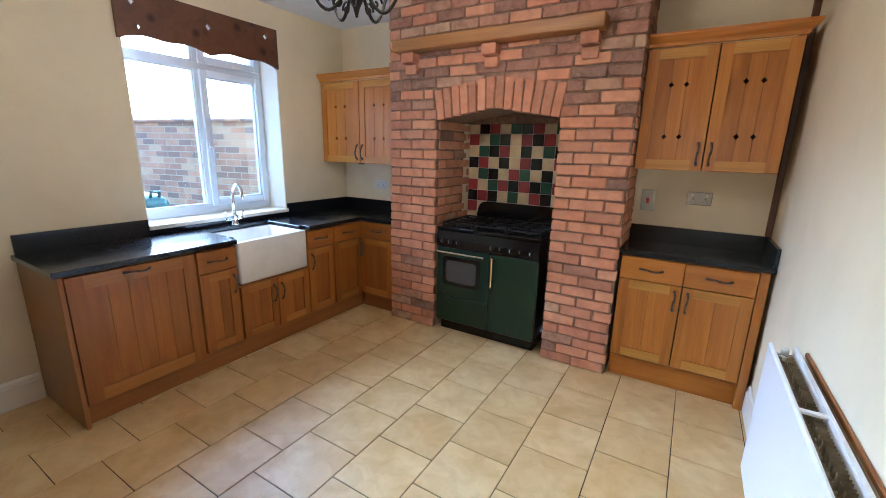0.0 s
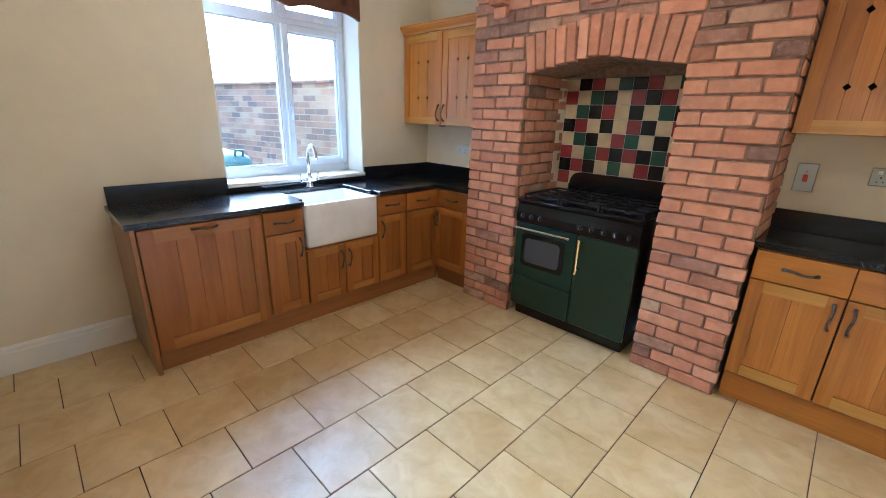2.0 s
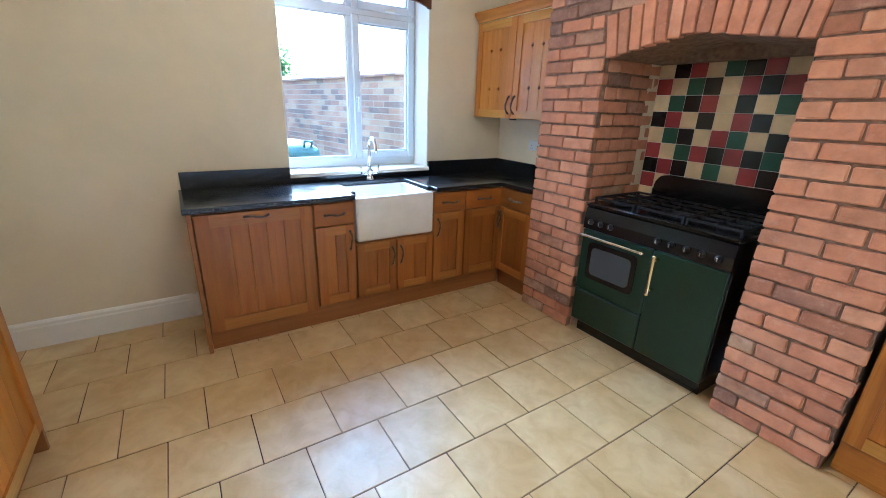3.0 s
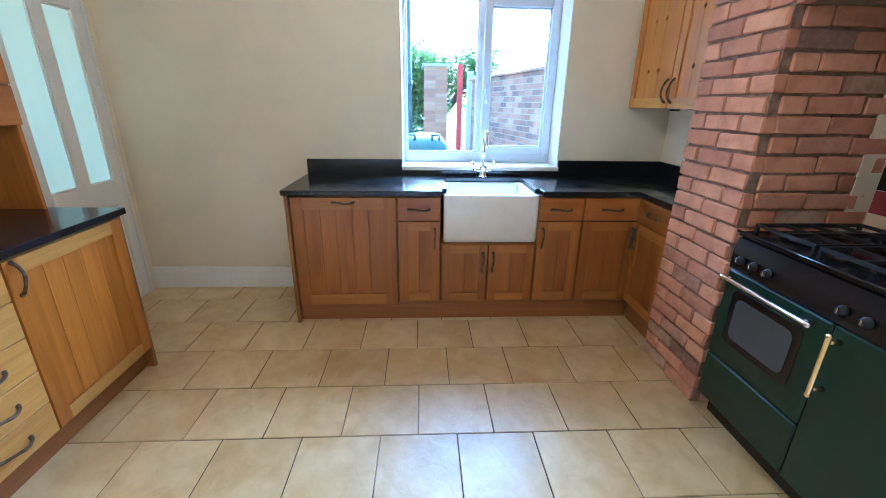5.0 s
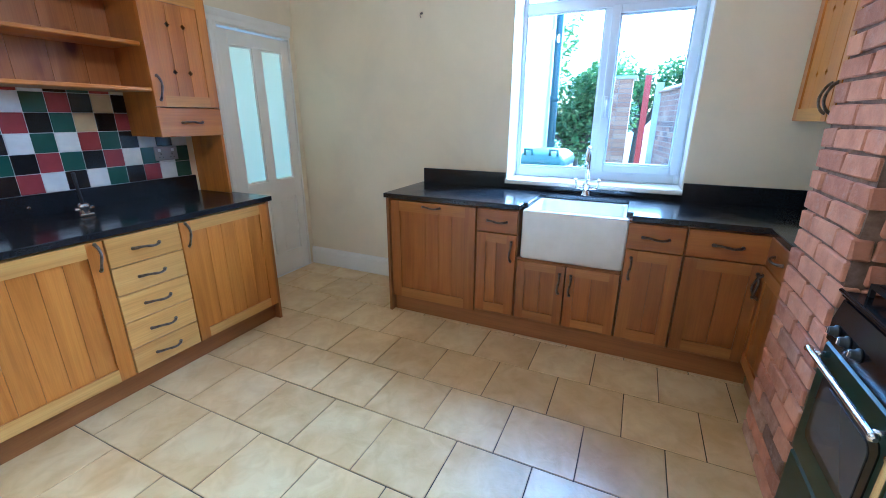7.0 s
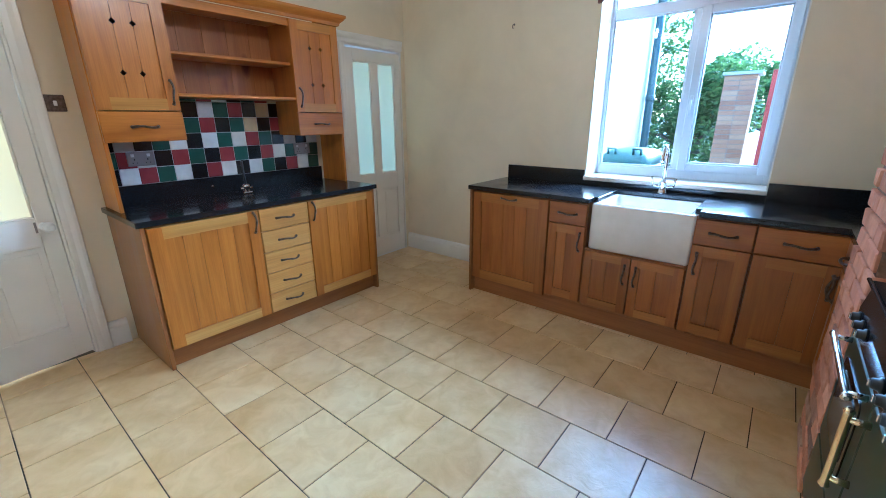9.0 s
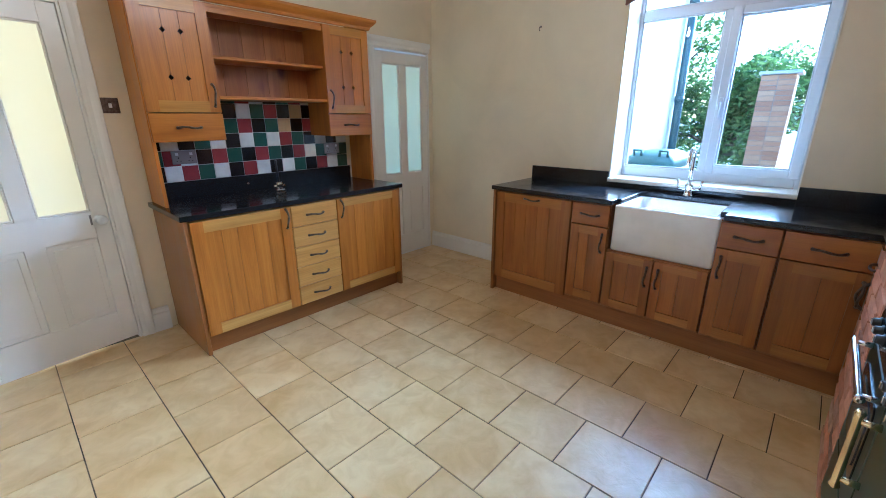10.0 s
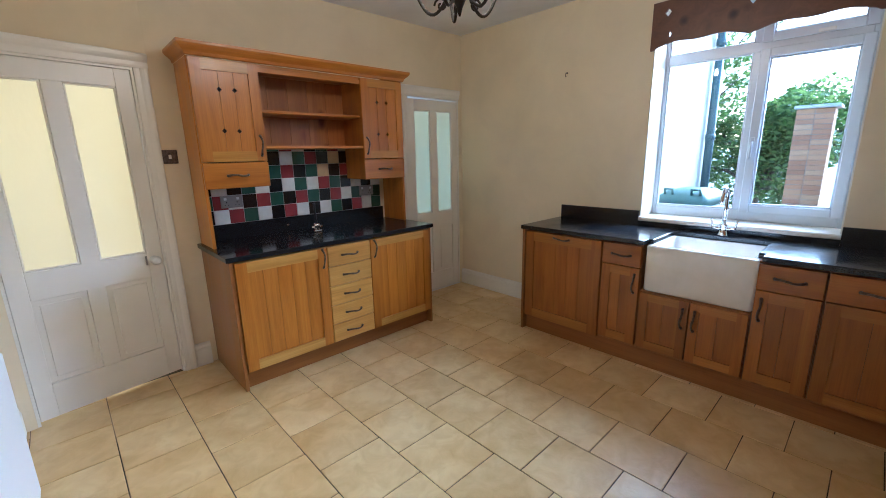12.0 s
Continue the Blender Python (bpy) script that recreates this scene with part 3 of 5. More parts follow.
def cup_door(parent, x0, x1, z0, z1, hx=None, hz=None, boards=3, holes=(), stile=0.062, upright=True, rail_mat=None):
    """Framed door of tongue-and-groove boards; face at y = -0.022."""
    bm = B()
    f, bk = -0.022, -0.001
    xs, zs, ch = (x0, x0 + stile, x1 - stile, x1), (z0, z0 + stile, z1 - stile, z1), 0.003
    fx, fz = (x0 + ch, x0 + stile, x1 - stile, x1 - ch), (z0 + ch, z0 + stile, z1 - stile, z1 - ch)
    front = [[bm.verts.new((x, f, z)) for z in fz] for x in fx]
    back = [[bm.verts.new((x, bk, z)) for z in zs] for x in xs]
    for i in range(3):
        for j in range(3):
            if (i, j) != (1, 1):
                for g in (front, back):
                    bm.faces.new([g[i][j], g[i + 1][j], g[i + 1][j + 1], g[i][j + 1]]).material_index = 1 if i == 1 else 0
    ring = [(0, 0), (1, 0), (2, 0), (3, 0), (3, 1), (3, 2), (3, 3), (2, 3), (1, 3), (0, 3), (0, 2), (0, 1)]
    hole = [(1, 1), (2, 1), (2, 2), (1, 2)]
    for loop in (ring, hole):
        for p, q in zip(loop, loop[1:] + loop[:1]):
            bm.faces.new([front[p[0]][p[1]], front[q[0]][q[1]], back[q[0]][q[1]], back[p[0]][p[1]]]).material_index = 1 if p[1] == q[1] and p[1] in (0, 3) else 0
    bmesh.ops.recalc_face_normals(bm, faces=bm.faces[:])
    d = part("door", bm, [OAK_TONE["z"], rail_mat or OAK_TONE["rail"]], parent)
    a, b, g = x0 + stile, x1 - stile, 0.0008
    c0, c1 = z0 + stile - 0.003, z1 - stile + 0.003
    w = (b - a) / boards
    for i in range(boards):
        u0, u1 = a + i * w + (g if i else -0.003), a + (i + 1) * w - (g if i < boards - 1 else -0.003)
        out = [(u0, c0), (u1, c0)]
        r = 0.0155
        if i < boards - 1:
            for hz0 in sorted(holes):
                out += [(u1, hz0 - r), (u1 - r + g, hz0), (u1, hz0 + r)]
        out += [(u1, c1), (u0, c1)]
        if i:
            for hz0 in sorted(holes, reverse=True):
                out += [(u0, hz0 + r), (u0 + r - g, hz0), (u0, hz0 - r)]
        bm = B()
        prism(bm, out, "y", -0.0125, -0.004)
        part("board", bm, OAK_TONE["z"], d)
    if hx is not None:
        handle(d, hx, hz, upright)
    return d


def drawer(parent, x0, x1, z0, z1, mat=None, has=True, name="drawer"):
    bm = B()
    cbox(bm, x0, x1, -0.022, -0.001, z0, z1, 0.003)
    d = part(name, bm, mat or OAK_TONE["x"], parent)
    if has:
        handle(d, (x0 + x1) / 2, (z0 + z1) / 2, False)
    return d


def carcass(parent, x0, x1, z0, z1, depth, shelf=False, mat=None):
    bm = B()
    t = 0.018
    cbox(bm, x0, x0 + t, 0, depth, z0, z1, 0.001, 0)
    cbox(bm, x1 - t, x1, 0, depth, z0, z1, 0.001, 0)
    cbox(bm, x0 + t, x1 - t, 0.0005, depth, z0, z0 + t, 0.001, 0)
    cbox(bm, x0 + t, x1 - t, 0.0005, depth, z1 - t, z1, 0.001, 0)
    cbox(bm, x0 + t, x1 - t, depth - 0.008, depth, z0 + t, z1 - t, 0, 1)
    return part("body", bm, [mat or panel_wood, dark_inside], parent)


DB, DT = 0.148, 0.838                       # doors' lower and upper edges
DW = 0.690                                  # drawers' lower edge


def base_unit(label, m, width, depth, fronts, group="base cupboards"):
    u = thing("base_cabinet", label, "cabinet", m, group)
    carcass(u, 0, width, 0.13, CT - 0.032, depth)
    fronts(u, width)
    return u


WM = lambda y: pose(FX, y, 0, 0, 0, 90)
RUN = "cupboards of the sink run"


def f_dish(u, w):
    cup_door(u, 0.004, w - 0.004, 0.125, DT, w / 2, DT - 0.03, 5, (), 0.075, False)


def f_drawer_door(side):
    def f(u, w):
        drawer(u, 0.003, w - 0.003, DW + 0.002, DT)
        cup_door(u, 0.003, w - 0.003, DB, DW - 0.002, w - 0.035 if side > 0 else 0.035, DW - 0.11, 2)
    return f


def f_pair(u, w):
    cup_door(u, 0.003, w / 2 - 0.0015, DB, 0.535, w / 2 - 0.033, 0.42, 2, (), 0.055)
    cup_door(u, w / 2 + 0.0015, w - 0.003, DB, 0.535, w / 2 + 0.033, 0.42, 2, (), 0.055)


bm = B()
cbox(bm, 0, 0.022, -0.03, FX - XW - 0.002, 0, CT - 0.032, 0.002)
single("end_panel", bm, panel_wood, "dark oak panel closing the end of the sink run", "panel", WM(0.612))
# sink run and corner return use the shaded copy of the oak
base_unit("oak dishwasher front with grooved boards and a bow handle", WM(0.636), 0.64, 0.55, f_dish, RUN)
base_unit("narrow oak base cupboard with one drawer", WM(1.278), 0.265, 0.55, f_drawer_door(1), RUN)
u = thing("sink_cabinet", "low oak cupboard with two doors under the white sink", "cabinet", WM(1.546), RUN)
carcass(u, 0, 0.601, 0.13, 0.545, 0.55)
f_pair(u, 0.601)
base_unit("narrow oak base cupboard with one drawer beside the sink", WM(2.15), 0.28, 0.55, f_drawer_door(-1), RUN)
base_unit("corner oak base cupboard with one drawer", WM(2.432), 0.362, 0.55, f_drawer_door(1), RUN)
bm = B()
cbox(bm, 0, 2.19, 0.018, 0.033, 0.0, 0.129, 0.001)
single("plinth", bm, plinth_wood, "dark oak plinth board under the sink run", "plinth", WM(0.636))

CL = 2.80                                    # face of the corner return
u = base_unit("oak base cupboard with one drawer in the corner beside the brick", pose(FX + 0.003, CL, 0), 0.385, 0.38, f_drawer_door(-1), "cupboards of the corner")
bm = B()
cbox(bm, 0.0, 0.385, 0.027, 0.042, 0, 0.129, 0.001)
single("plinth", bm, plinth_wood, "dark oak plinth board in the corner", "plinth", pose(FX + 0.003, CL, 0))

# short run beside the chimney breast, in unshaded honey oak like the rest of the room
OAK_TONE.update(z=oak_z, x=oak_x, rail=oak_rail)
SX0, SX1 = -0.345, 0.385


def f_short(u, w):
    h = w / 2
    drawer(u, 0.003, h - 0.0015, DW + 0.002, DT)
    drawer(u, h + 0.0015, w - 0.003, DW + 0.002, DT)
    cup_door(u, 0.003, h - 0.0015, DB, DW - 0.002, h - 0.035, DW - 0.10, 2)
    cup_door(u, h + 0.0015, w - 0.003, DB, DW - 0.002, h + 0.035, DW - 0.10, 2)


base_unit("oak base cupboard with two drawers over two doors", pose(SX0, RY, 0.02), SX1 - SX0, 0.39, f_short)
bm = B()
cbox(bm, 0, 0.045, -0.022, 0.39, 0, CT - 0.012, 0.002)
single("end_panel", bm, oak_z, "oak filler panel between cupboard and wall", "panel", pose(SX1 + 0.001, RY, 0))
bm = B()
cbox(bm, 0, SX1 - SX0, 0.02, 0.035, 0, 0.149, 0.001)
single("plinth", bm, oak_x, "oak plinth board under the short run", "plinth", pose(SX0, RY, 0))

# ---- worktops ----
T0 = CT - 0.031
bm = B()
prism(bm, [(XW + 0.001, 0.596), (FX + 0.035, 0.596), (FX + 0.035, SINK0 - 0.012), (FX - 0.05, SINK0 - 0.012), (FX - 0.05, SINK0 + 0.02), (FX - 0.44, SINK0 + 0.02),
           (FX - 0.44, SINK1 - 0.02), (FX - 0.05, SINK1 - 0.02), (FX - 0.05, SINK1 + 0.012), (FX + 0.035, SINK1 + 0.012), (FX + 0.035, CL - 0.035), (-2.224, CL - 0.035), (-2.224, YB - 0.001), (XW + 0.001, YB - 0.001)], "z", T0, CT)
bmesh.ops.bevel(bm, geom=[e for e in bm.edges], offset=0.003, segments=1, affect="EDGES")
single("worktop", bm, granite, "polished black granite worktop round the white sink", "worktop")
def upstand(label, lengths):
    """Granite strips standing on a worktop along the walls, one part for each straight length."""
    u = thing("worktop_upstand", label, "upstand", pose(*[lengths[0][k] for k in (0, 2, 4)]))
    for box in lengths:
        bm = B()
        cbox(bm, *box, 0.002)
        bmesh.ops.translate(bm, verts=bm.verts, vec=-Vector([lengths[0][k] for k in (0, 2, 4)]))
        part("strip", bm, granite, u)


upstand("black granite upstand along the wall round the window", [
    (XW + 0.0005, XW + 0.02, 0.612, WY0 - 0.001, CT + 0.0005, 0.99),
    (XW + 0.0005, XW + 0.02, WY0 - 0.0005, WY1 + 0.0005, CT + 0.0005, 0.914),
    (XW + 0.0005, XW + 0.02, WY1 + 0.001, YB - 0.021, CT + 0.0005, 0.99),
    (XW + 0.0005, -2.224, YB - 0.0205, YB - 0.0005, CT + 0.0005, 0.99)])
bm = B()
prism(bm, [(-0.362, RY - 0.035), (XR - 0.003, RY - 0.035), (XR - 0.003, YB - 0.001), (-0.362, YB - 0.001)], "z", T0 + 0.02, CT + 0.02)
bmesh.ops.bevel(bm, geom=[e for e in bm.edges], offset=0.003, segments=1, affect="EDGES")
single("worktop", bm, granite, "short polished black granite worktop", "worktop")
upstand("black granite upstand on the short worktop", [
    (-0.362, XR - 0.023, YB - 0.0205, YB - 0.0005, CT + 0.0205, 1.01),
    (XR - 0.0225, XR - 0.0025, RY - 0.02, YB - 0.0005, CT + 0.0205, 1.01)])



# ---- wall cupboards ----
def cornice(parent, x0, x1, z, depth, left=True, right=True, s=1.0, name="cornice"):
    """Moulded cornice along the front, returned along the sides."""
    prof = [(0, 0), (-0.008 * s, 0.004 * s), (-0.012 * s, 0.02 * s), (-0.03 * s, 0.036 * s), (-0.042 * s, 0.05 * s), (-0.046 * s, 0.056 * s), (-0.046 * s, 0.07 * s), (0, 0.07 * s)]
    bm = B()
    rows = []
    path = [(x0, depth, -1 if left else 0, 0), (x0, -0.02, -1 if left else 0, 1), (x1, -0.02, 1 if right else 0, 1), (x1, depth, 1 if right else 0, 0)]
    if not left:
        path = path[1:]
    if not right:
        path = path[:-1]
    for px, py, sx, sy in path:
        rows.append([bm.verts.new((px - sx * o, py + sy * o, z + h)) if sx < 0 or sx == 0 else bm.verts.new((px - o, py + sy * o, z + h)) for o, h in [(p[0], p[1]) for p in prof]])
        if sx < 0:
            for vert, (o, h) in zip(rows[-1], prof):
                vert.co.x = px + o
        if sx > 0:
            for vert, (o, h) in zip(rows[-1], prof):
                vert.co.x = px - o
    for a, b in zip(rows, rows[1:]):
        for k in range(len(prof)):
            j = (k + 1) % len(prof)
            bm.faces.new([a[k], b[k], b[j], a[j]])
    bm.faces.new(rows[0][::-1])
    bm.faces.new(rows[-1])
    bmesh.ops.recalc_face_normals(bm, faces=bm.faces[:])
    return part(name, bm, oak_x, parent)


def wall_cabinet(label, m, width, z0, z1, depth, boards=3, lcorn=True, rcorn=True, holes=(0.2, 0.497), split=0.5):
    u = thing("wall_cabinet", label, "cabinet", m, "wall cupboards")
    carcass(u, 0, width, z0, z1, depth, mat=oak_z)
    h = width * split
    hh = tuple(z0 + q for q in holes)
    cup_door(u, 0.003, h - 0.0015, z0, z1 - 0.004, h - 0.032, z0 + 0.10, boards, hh, 0.062)
    cup_door(u, h + 0.0015, width - 0.003, z0, z1 - 0.004, h + 0.032, z0 + 0.10, boards, hh, 0.062)
    cornice(u, 0, width, z1, depth, lcorn, rcorn)
    return u


wall_cabinet("oak wall cupboard with two doors pierced by diamonds, in the corner", pose(XW + 0.022, 2.90, 0), 0.925, 1.36, 2.085, 0.298, 3, False, False, (0.222, 0.507), 0.517)
wall_cabinet("oak wall cupboard with two doors pierced by diamonds", pose(-0.352, 2.905, 0), 0.735, 1.407, 2.115, 0.293, 3, False, True, (0.2, 0.498))

# thin dark upright strip from the upstand to the ceiling
bm = B()
cbox(bm, XR - 0.034, XR - 0.001, YB - 0.03, YB - 0.001, 1.0105, ZC - 0.001, 0.003)
single("corner_strip", bm, pelmet_wood, "thin dark brown strip in the corner above the worktop", "trim strip")

# ---- sink and tap ----
snk = thing("belfast_sink", "white fireclay butler sink with a deep plain front", "sink", pose(FX + 0.012, SINK0, 0.548, 0, 0, 90))
bm = B()
SW, SD, SH = SINK1 - SINK0, 0.455, 0.302


def rounded(w0, w1, d0, d1, r, n=4):
    out = []
    for cx, cy, a0 in ((w1 - r, d1 - r, 0), (w0 + r, d1 - r, 90), (w0 + r, d0 + r, 180), (w1 - r, d0 + r, 270)):
        out += [(cx + r * math.cos(radians(a0 + 90 * k / n)), cy + r * math.sin(radians(a0 + 90 * k / n))) for k in range(n + 1)]
    return out


rings = [(0.0, SW, 0.0, SD, 0.018, 0.010), (0.0, SW, 0.0, SD, 0.018, SH - 0.01), (0.003, SW - 0.003, 0.003, SD - 0.003, 0.016, SH - 0.003), (0.01, SW - 0.01, 0.01, SD - 0.01, 0.014, SH),
         (0.034, SW - 0.034, 0.034, SD - 0.034, 0.03, SH), (0.04, SW - 0.04, 0.04, SD - 0.04, 0.03, SH - 0.006), (0.05, SW - 0.05, 0.05, SD - 0.05, 0.035, 0.05), (0.08, SW - 0.08, 0.08, SD - 0.08, 0.03, 0.035)]
rings = [(0.008, SW - 0.008, 0.008, SD - 0.008, 0.014, 0.0)] + rings
lv = [[bm.verts.new((x, y, z)) for x, y in rounded(a, b, c, d, r)] for a, b, c, d, r, z in rings]
for p, q in zip(lv, lv[1:]):
    for k in range(len(p)):
        bm.faces.new([p[k], p[(k + 1) % len(p)], q[(k + 1) % len(p)], q[k]]).smooth = True
bm.faces.new(lv[0][::-1])
bm.faces.new(lv[-1])
bmesh.ops.recalc_face_normals(bm, faces=bm.faces[:])
part("basin", bm, porcelain, snk)
bm = B()
lathe(bm, [(0.042, 0.036), (0.042, 0.039), (0.03, 0.0375), (0.028, 0.0365)], pose(SW / 2, SD / 2, 0))
part("waste", bm, chrome, snk, "chrome sink waste")

tap = thing("mixer_tap", "tall chrome swan-neck mixer tap with two levers", "tap", pose(-3.095, 1.862, CT))
bm = B()
lathe(bm, [(0.031, 0.0), (0.031, 0.006), (0.025, 0.01), (0.022, 0.06), (0.026, 0.065), (0.026, 0.078), (0.018, 0.085)])
part("base", bm, chrome, tap)
bm = B()
pts = [(0, 0, 0.08), (0, 0, 0.2)] + [(0.062 - 0.062 * math.cos(radians(a)), 0, 0.245 + 0.07 * math.sin(radians(a))) for a in range(0, 181, 15)] + [(0.126, 0, 0.215)]
tube(bm, pts, [0.014, 0.0125] + [0.0115] * (len(pts) - 3) + [0.013], 12)
part("spout", bm, chrome, tap)
for sgn in (-1, 1):
    bm = B()
    tube(bm, [(0, sgn * 0.02, 0.045), (0, sgn * 0.05, 0.048), (0, sgn * 0.066, 0.05)], [0.012, 0.011, 0.015], 10)
    tube(bm, [(0, sgn * 0.062, 0.045), (0.0, sgn * 0.068, 0.075), (0.004, sgn * 0.075, 0.108)], [0.008, 0.006, 0.0075], 8)
    part("lever", bm, chrome, tap)
bm = B()
cbox(bm, 0, 0.06, 0, 0.30, 0, 0.006, 0.002)
single("sink_ledge", bm, granite, "black granite strip behind the tap", "ledge", pose(XW + 0.022, 1.70, CT + 0.001))

# ---- chimney breast ----
rng = random.Random(4)
bm = B()
prism(bm, [(CX0 + 0.01, 0), (OX0 - 0.012, 0), (OX0 - 0.012, SPRING), (XM, APEX), (OX1 + 0.007, SPRING), (OX1 + 0.007, 0), (CX1 - 0.007, 0), (CX1 - 0.007, ZC - 0.001), (CX0 + 0.007, ZC - 0.001)], "y", YC + 0.013, YB - 0.001)
breast = structure("chimney_breast", bm, mortar, "exposed orange brick chimney breast with raked joints and an arched hearth", "chimney breast")
bm = B()
cbox(bm, OX0 - 0.2, OX1 + 0.2, YT, YT + 0.1, 0, 1.95, 0)
cbox(bm, OX0 - 0.2, OX0 - 0.007, YB - 0.0005, YT, 0, 1.95, 0)
cbox(bm, OX1 + 0.007, OX1 + 0.2, YB - 0.0005, YT, 0, 1.95, 0)
cbox(bm, OX0 - 0.007, OX1 + 0.007, YB - 0.0005, YT, 1.72, 1.95, 0)
structure("wall_hearth", bm, mortar, "brick recess behind the cooker", "wall")


def brick_mesh(length, height, depth, seed, wob=0.0024, mat=None):
    bm = B()
    cbox(bm, 0, length, 0, depth, 0, height, 0.005)
    r = random.Random(seed)
    bx, bz = r.uniform(-wob, wob), r.uniform(-wob, wob)
    for v in bm.verts:
        v.co += Vector((r.uniform(-wob, wob) + bx * (v.co.z / height), r.uniform(-wob, wob), r.uniform(-wob, wob) + bz * (v.co.x / length)))
    return mesh_of("brick", bm, mat or brick_red)


FULL, HALF, CH, BL = 0.215, 0.1035, 0.075, 0.226
shared = {}
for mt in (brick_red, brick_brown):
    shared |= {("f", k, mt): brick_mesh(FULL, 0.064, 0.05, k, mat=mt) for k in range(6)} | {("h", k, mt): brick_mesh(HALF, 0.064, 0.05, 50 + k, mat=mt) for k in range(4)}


def course(x0, x1, z, offset, m, count):
    """Bricks from x0 to x1 in one course; offset 0 or 1 shifts it by half a brick."""
    x = x0 - (BL / 2 if offset else 0)
    while x < x1 - 0.02:
        a, b = max(x, x0), min(x + FULL, x1)
        if b - a > 0.025:
            w = b - a
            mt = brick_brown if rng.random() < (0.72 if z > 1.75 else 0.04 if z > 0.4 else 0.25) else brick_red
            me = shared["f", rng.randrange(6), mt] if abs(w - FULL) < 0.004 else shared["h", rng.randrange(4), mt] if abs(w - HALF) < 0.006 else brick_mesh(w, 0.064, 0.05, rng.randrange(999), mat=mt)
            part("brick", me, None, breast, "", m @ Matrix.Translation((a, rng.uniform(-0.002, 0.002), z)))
            count[0] += 1
        x += BL


n_bricks = [0]
FRONT = Matrix.Translation((0, YC, 0))
i = 0
while i * CH + 0.066 < ZC:
    z = i * CH + 0.004
    zm = z + 0.032
    o = i % 2
    if zm < SPRING - 0.005:
        course(CX0, OX0, z, o, FRONT, n_bricks)
        course(OX1, CX1, z, o, FRONT, n_bricks)
    elif zm < 2.02:
        if zm < 1.935:
            xl = OX0 - 0.016 - 0.15 * (zm - SPRING)
        else:
            xl = OX0 - 0.05 + (zm + 0.03 - 1.935) / 0.085 * 0.46
        xl = min(xl, XM - 0.02)
        course(CX0, xl, z, o, FRONT, n_bricks)
        course(2 * XM - xl, CX1, z, o, FRONT, n_bricks)
    else:
        course(CX0, CX1, z, o, FRONT, n_bricks)
    i += 1
# arch of bricks on end, fanned from the two springings
for k in range(14):
    u = (k + 0.5) / 14
    side = abs(u - 0.5) * 2
    xb = OX0 + 0.002 + (OX1 - OX0 - 0.004) * u
    zb = APEX - 0.004 - (APEX - SPRING) * side
    lean = (u - 0.5) * 2 * 9.0
    me = brick_mesh(0.0605, 0.215, 0.05, 300 + k)
    part("brick", me, None, breast, "", Matrix.Translation((xb, YC - 0.004, zb)) @ pose(0, 0, 0, 0, lean, 0) @ Matrix.Translation((-0.03, 0, 0.002)))
# returns of the breast and of the hearth
for i in range(int(ZC / CH)):
    z = i * CH + 0.004
    if z < 1.68:
        course(0.052, YT - YC - 0.01, z, (i + 1) % 2, Matrix.Translation((OX0, YC, 0)) @ pose(0, 0, 0, 0, 0, 90), n_bricks)
    if z > 0.9 and z < 2.55:
        course(0.052, YB - YC - 0.01, z, (i + 1) % 2, Matrix.Translation((CX1, YC, 0)) @ pose(0, 0, 0, 0, 0, 90), n_bricks)
# corbels under the mantel shelf
for cx in (-1.99, XM - 0.02, -0.66):
    for k, (out, w) in enumerate(((0.035, 0.10), (0.085, 0.11))):
        part("corbel_brick", brick_mesh(w, 0.066, out + 0.04, 400 + k), None, breast, "", Matrix.Translation((cx - w / 2, YC - out, 2.06 + k * 0.075)))
bm = B()
cbox(bm, -2.10, -0.57, YC - 0.125, YC - 0.006, 2.207, 2.288, 0.006)
for v in bm.verts:
    v.co += Vector((0, 0.004 * noise.noise(v.co * 3), 0.004 * noise.noise(v.co * 2.0 + Vector((7, 0, 0)))))
single("mantel_shelf", bm, beam_wood, "thick honey-coloured timber mantel beam on brick corbels", "mantel")

# ---- glazed wall tiles ----
def tile_mesh(col, w):
    bm = B()
    cbox(bm, 0, w, 0, 0.007, 0, w, 0.0022)
    return mesh_of("tile", bm, GLAZE[col])


TILES = {(c, p): tile_mesh(c, p - 0.0025) for c in GLAZE for p in (0.1, 0.0965)}


def tiling(name, label, rows, m, p=0.1):
    """Square tiles from the top row down; '.' leaves one out."""
    w = max(len(r) for r in rows)
    bm = B()
    for j, row in enumerate(rows):
        run = [i for i, ch in enumerate(row) if ch != "."]
        cbox(bm, run[0] * p, (run[-1] + 1) * p, 0.0035, 0.009, (len(rows) - 1 - j) * p, (len(rows) - j) * p, 0)
    back = tagged(part(name, bm, tile_grout, None, "", m), label, "tiling", "", "structure")
    r = random.Random(3)
    for j, row in enumerate(rows):
        for i, ch in enumerate(row):
            if ch != ".":
                part("tile", TILES[ch, p], None, back, "", Matrix.Translation((i * p + 0.00125, r.uniform(-0.0006, 0.0006), (len(rows) - 1 - j) * p + 0.00125)) @ pose(0, 0, 0, r.uniform(-0.5, 0.5), 0, r.uniform(-0.5, 0.5)))
    return back


tiling("hearth_tiling", "checkered black, green, red and cream glazed tiles behind the cooker",
       ["ckgcrkgcrk", "gckrkgckrc", "ckrcgkrcgk", "rcgkcrkrck", "cgkrckcgkr", "krckcrkcrg", "cgkcrgckcr", "rcgrkrkgrk", "krkcgcrkcg", "rcgkrkcrgk", "cgkrckgkrc"],
       Matrix.Translation((OX0 - 0.002, YT - 0.0095, 0.868)), 0.0965)

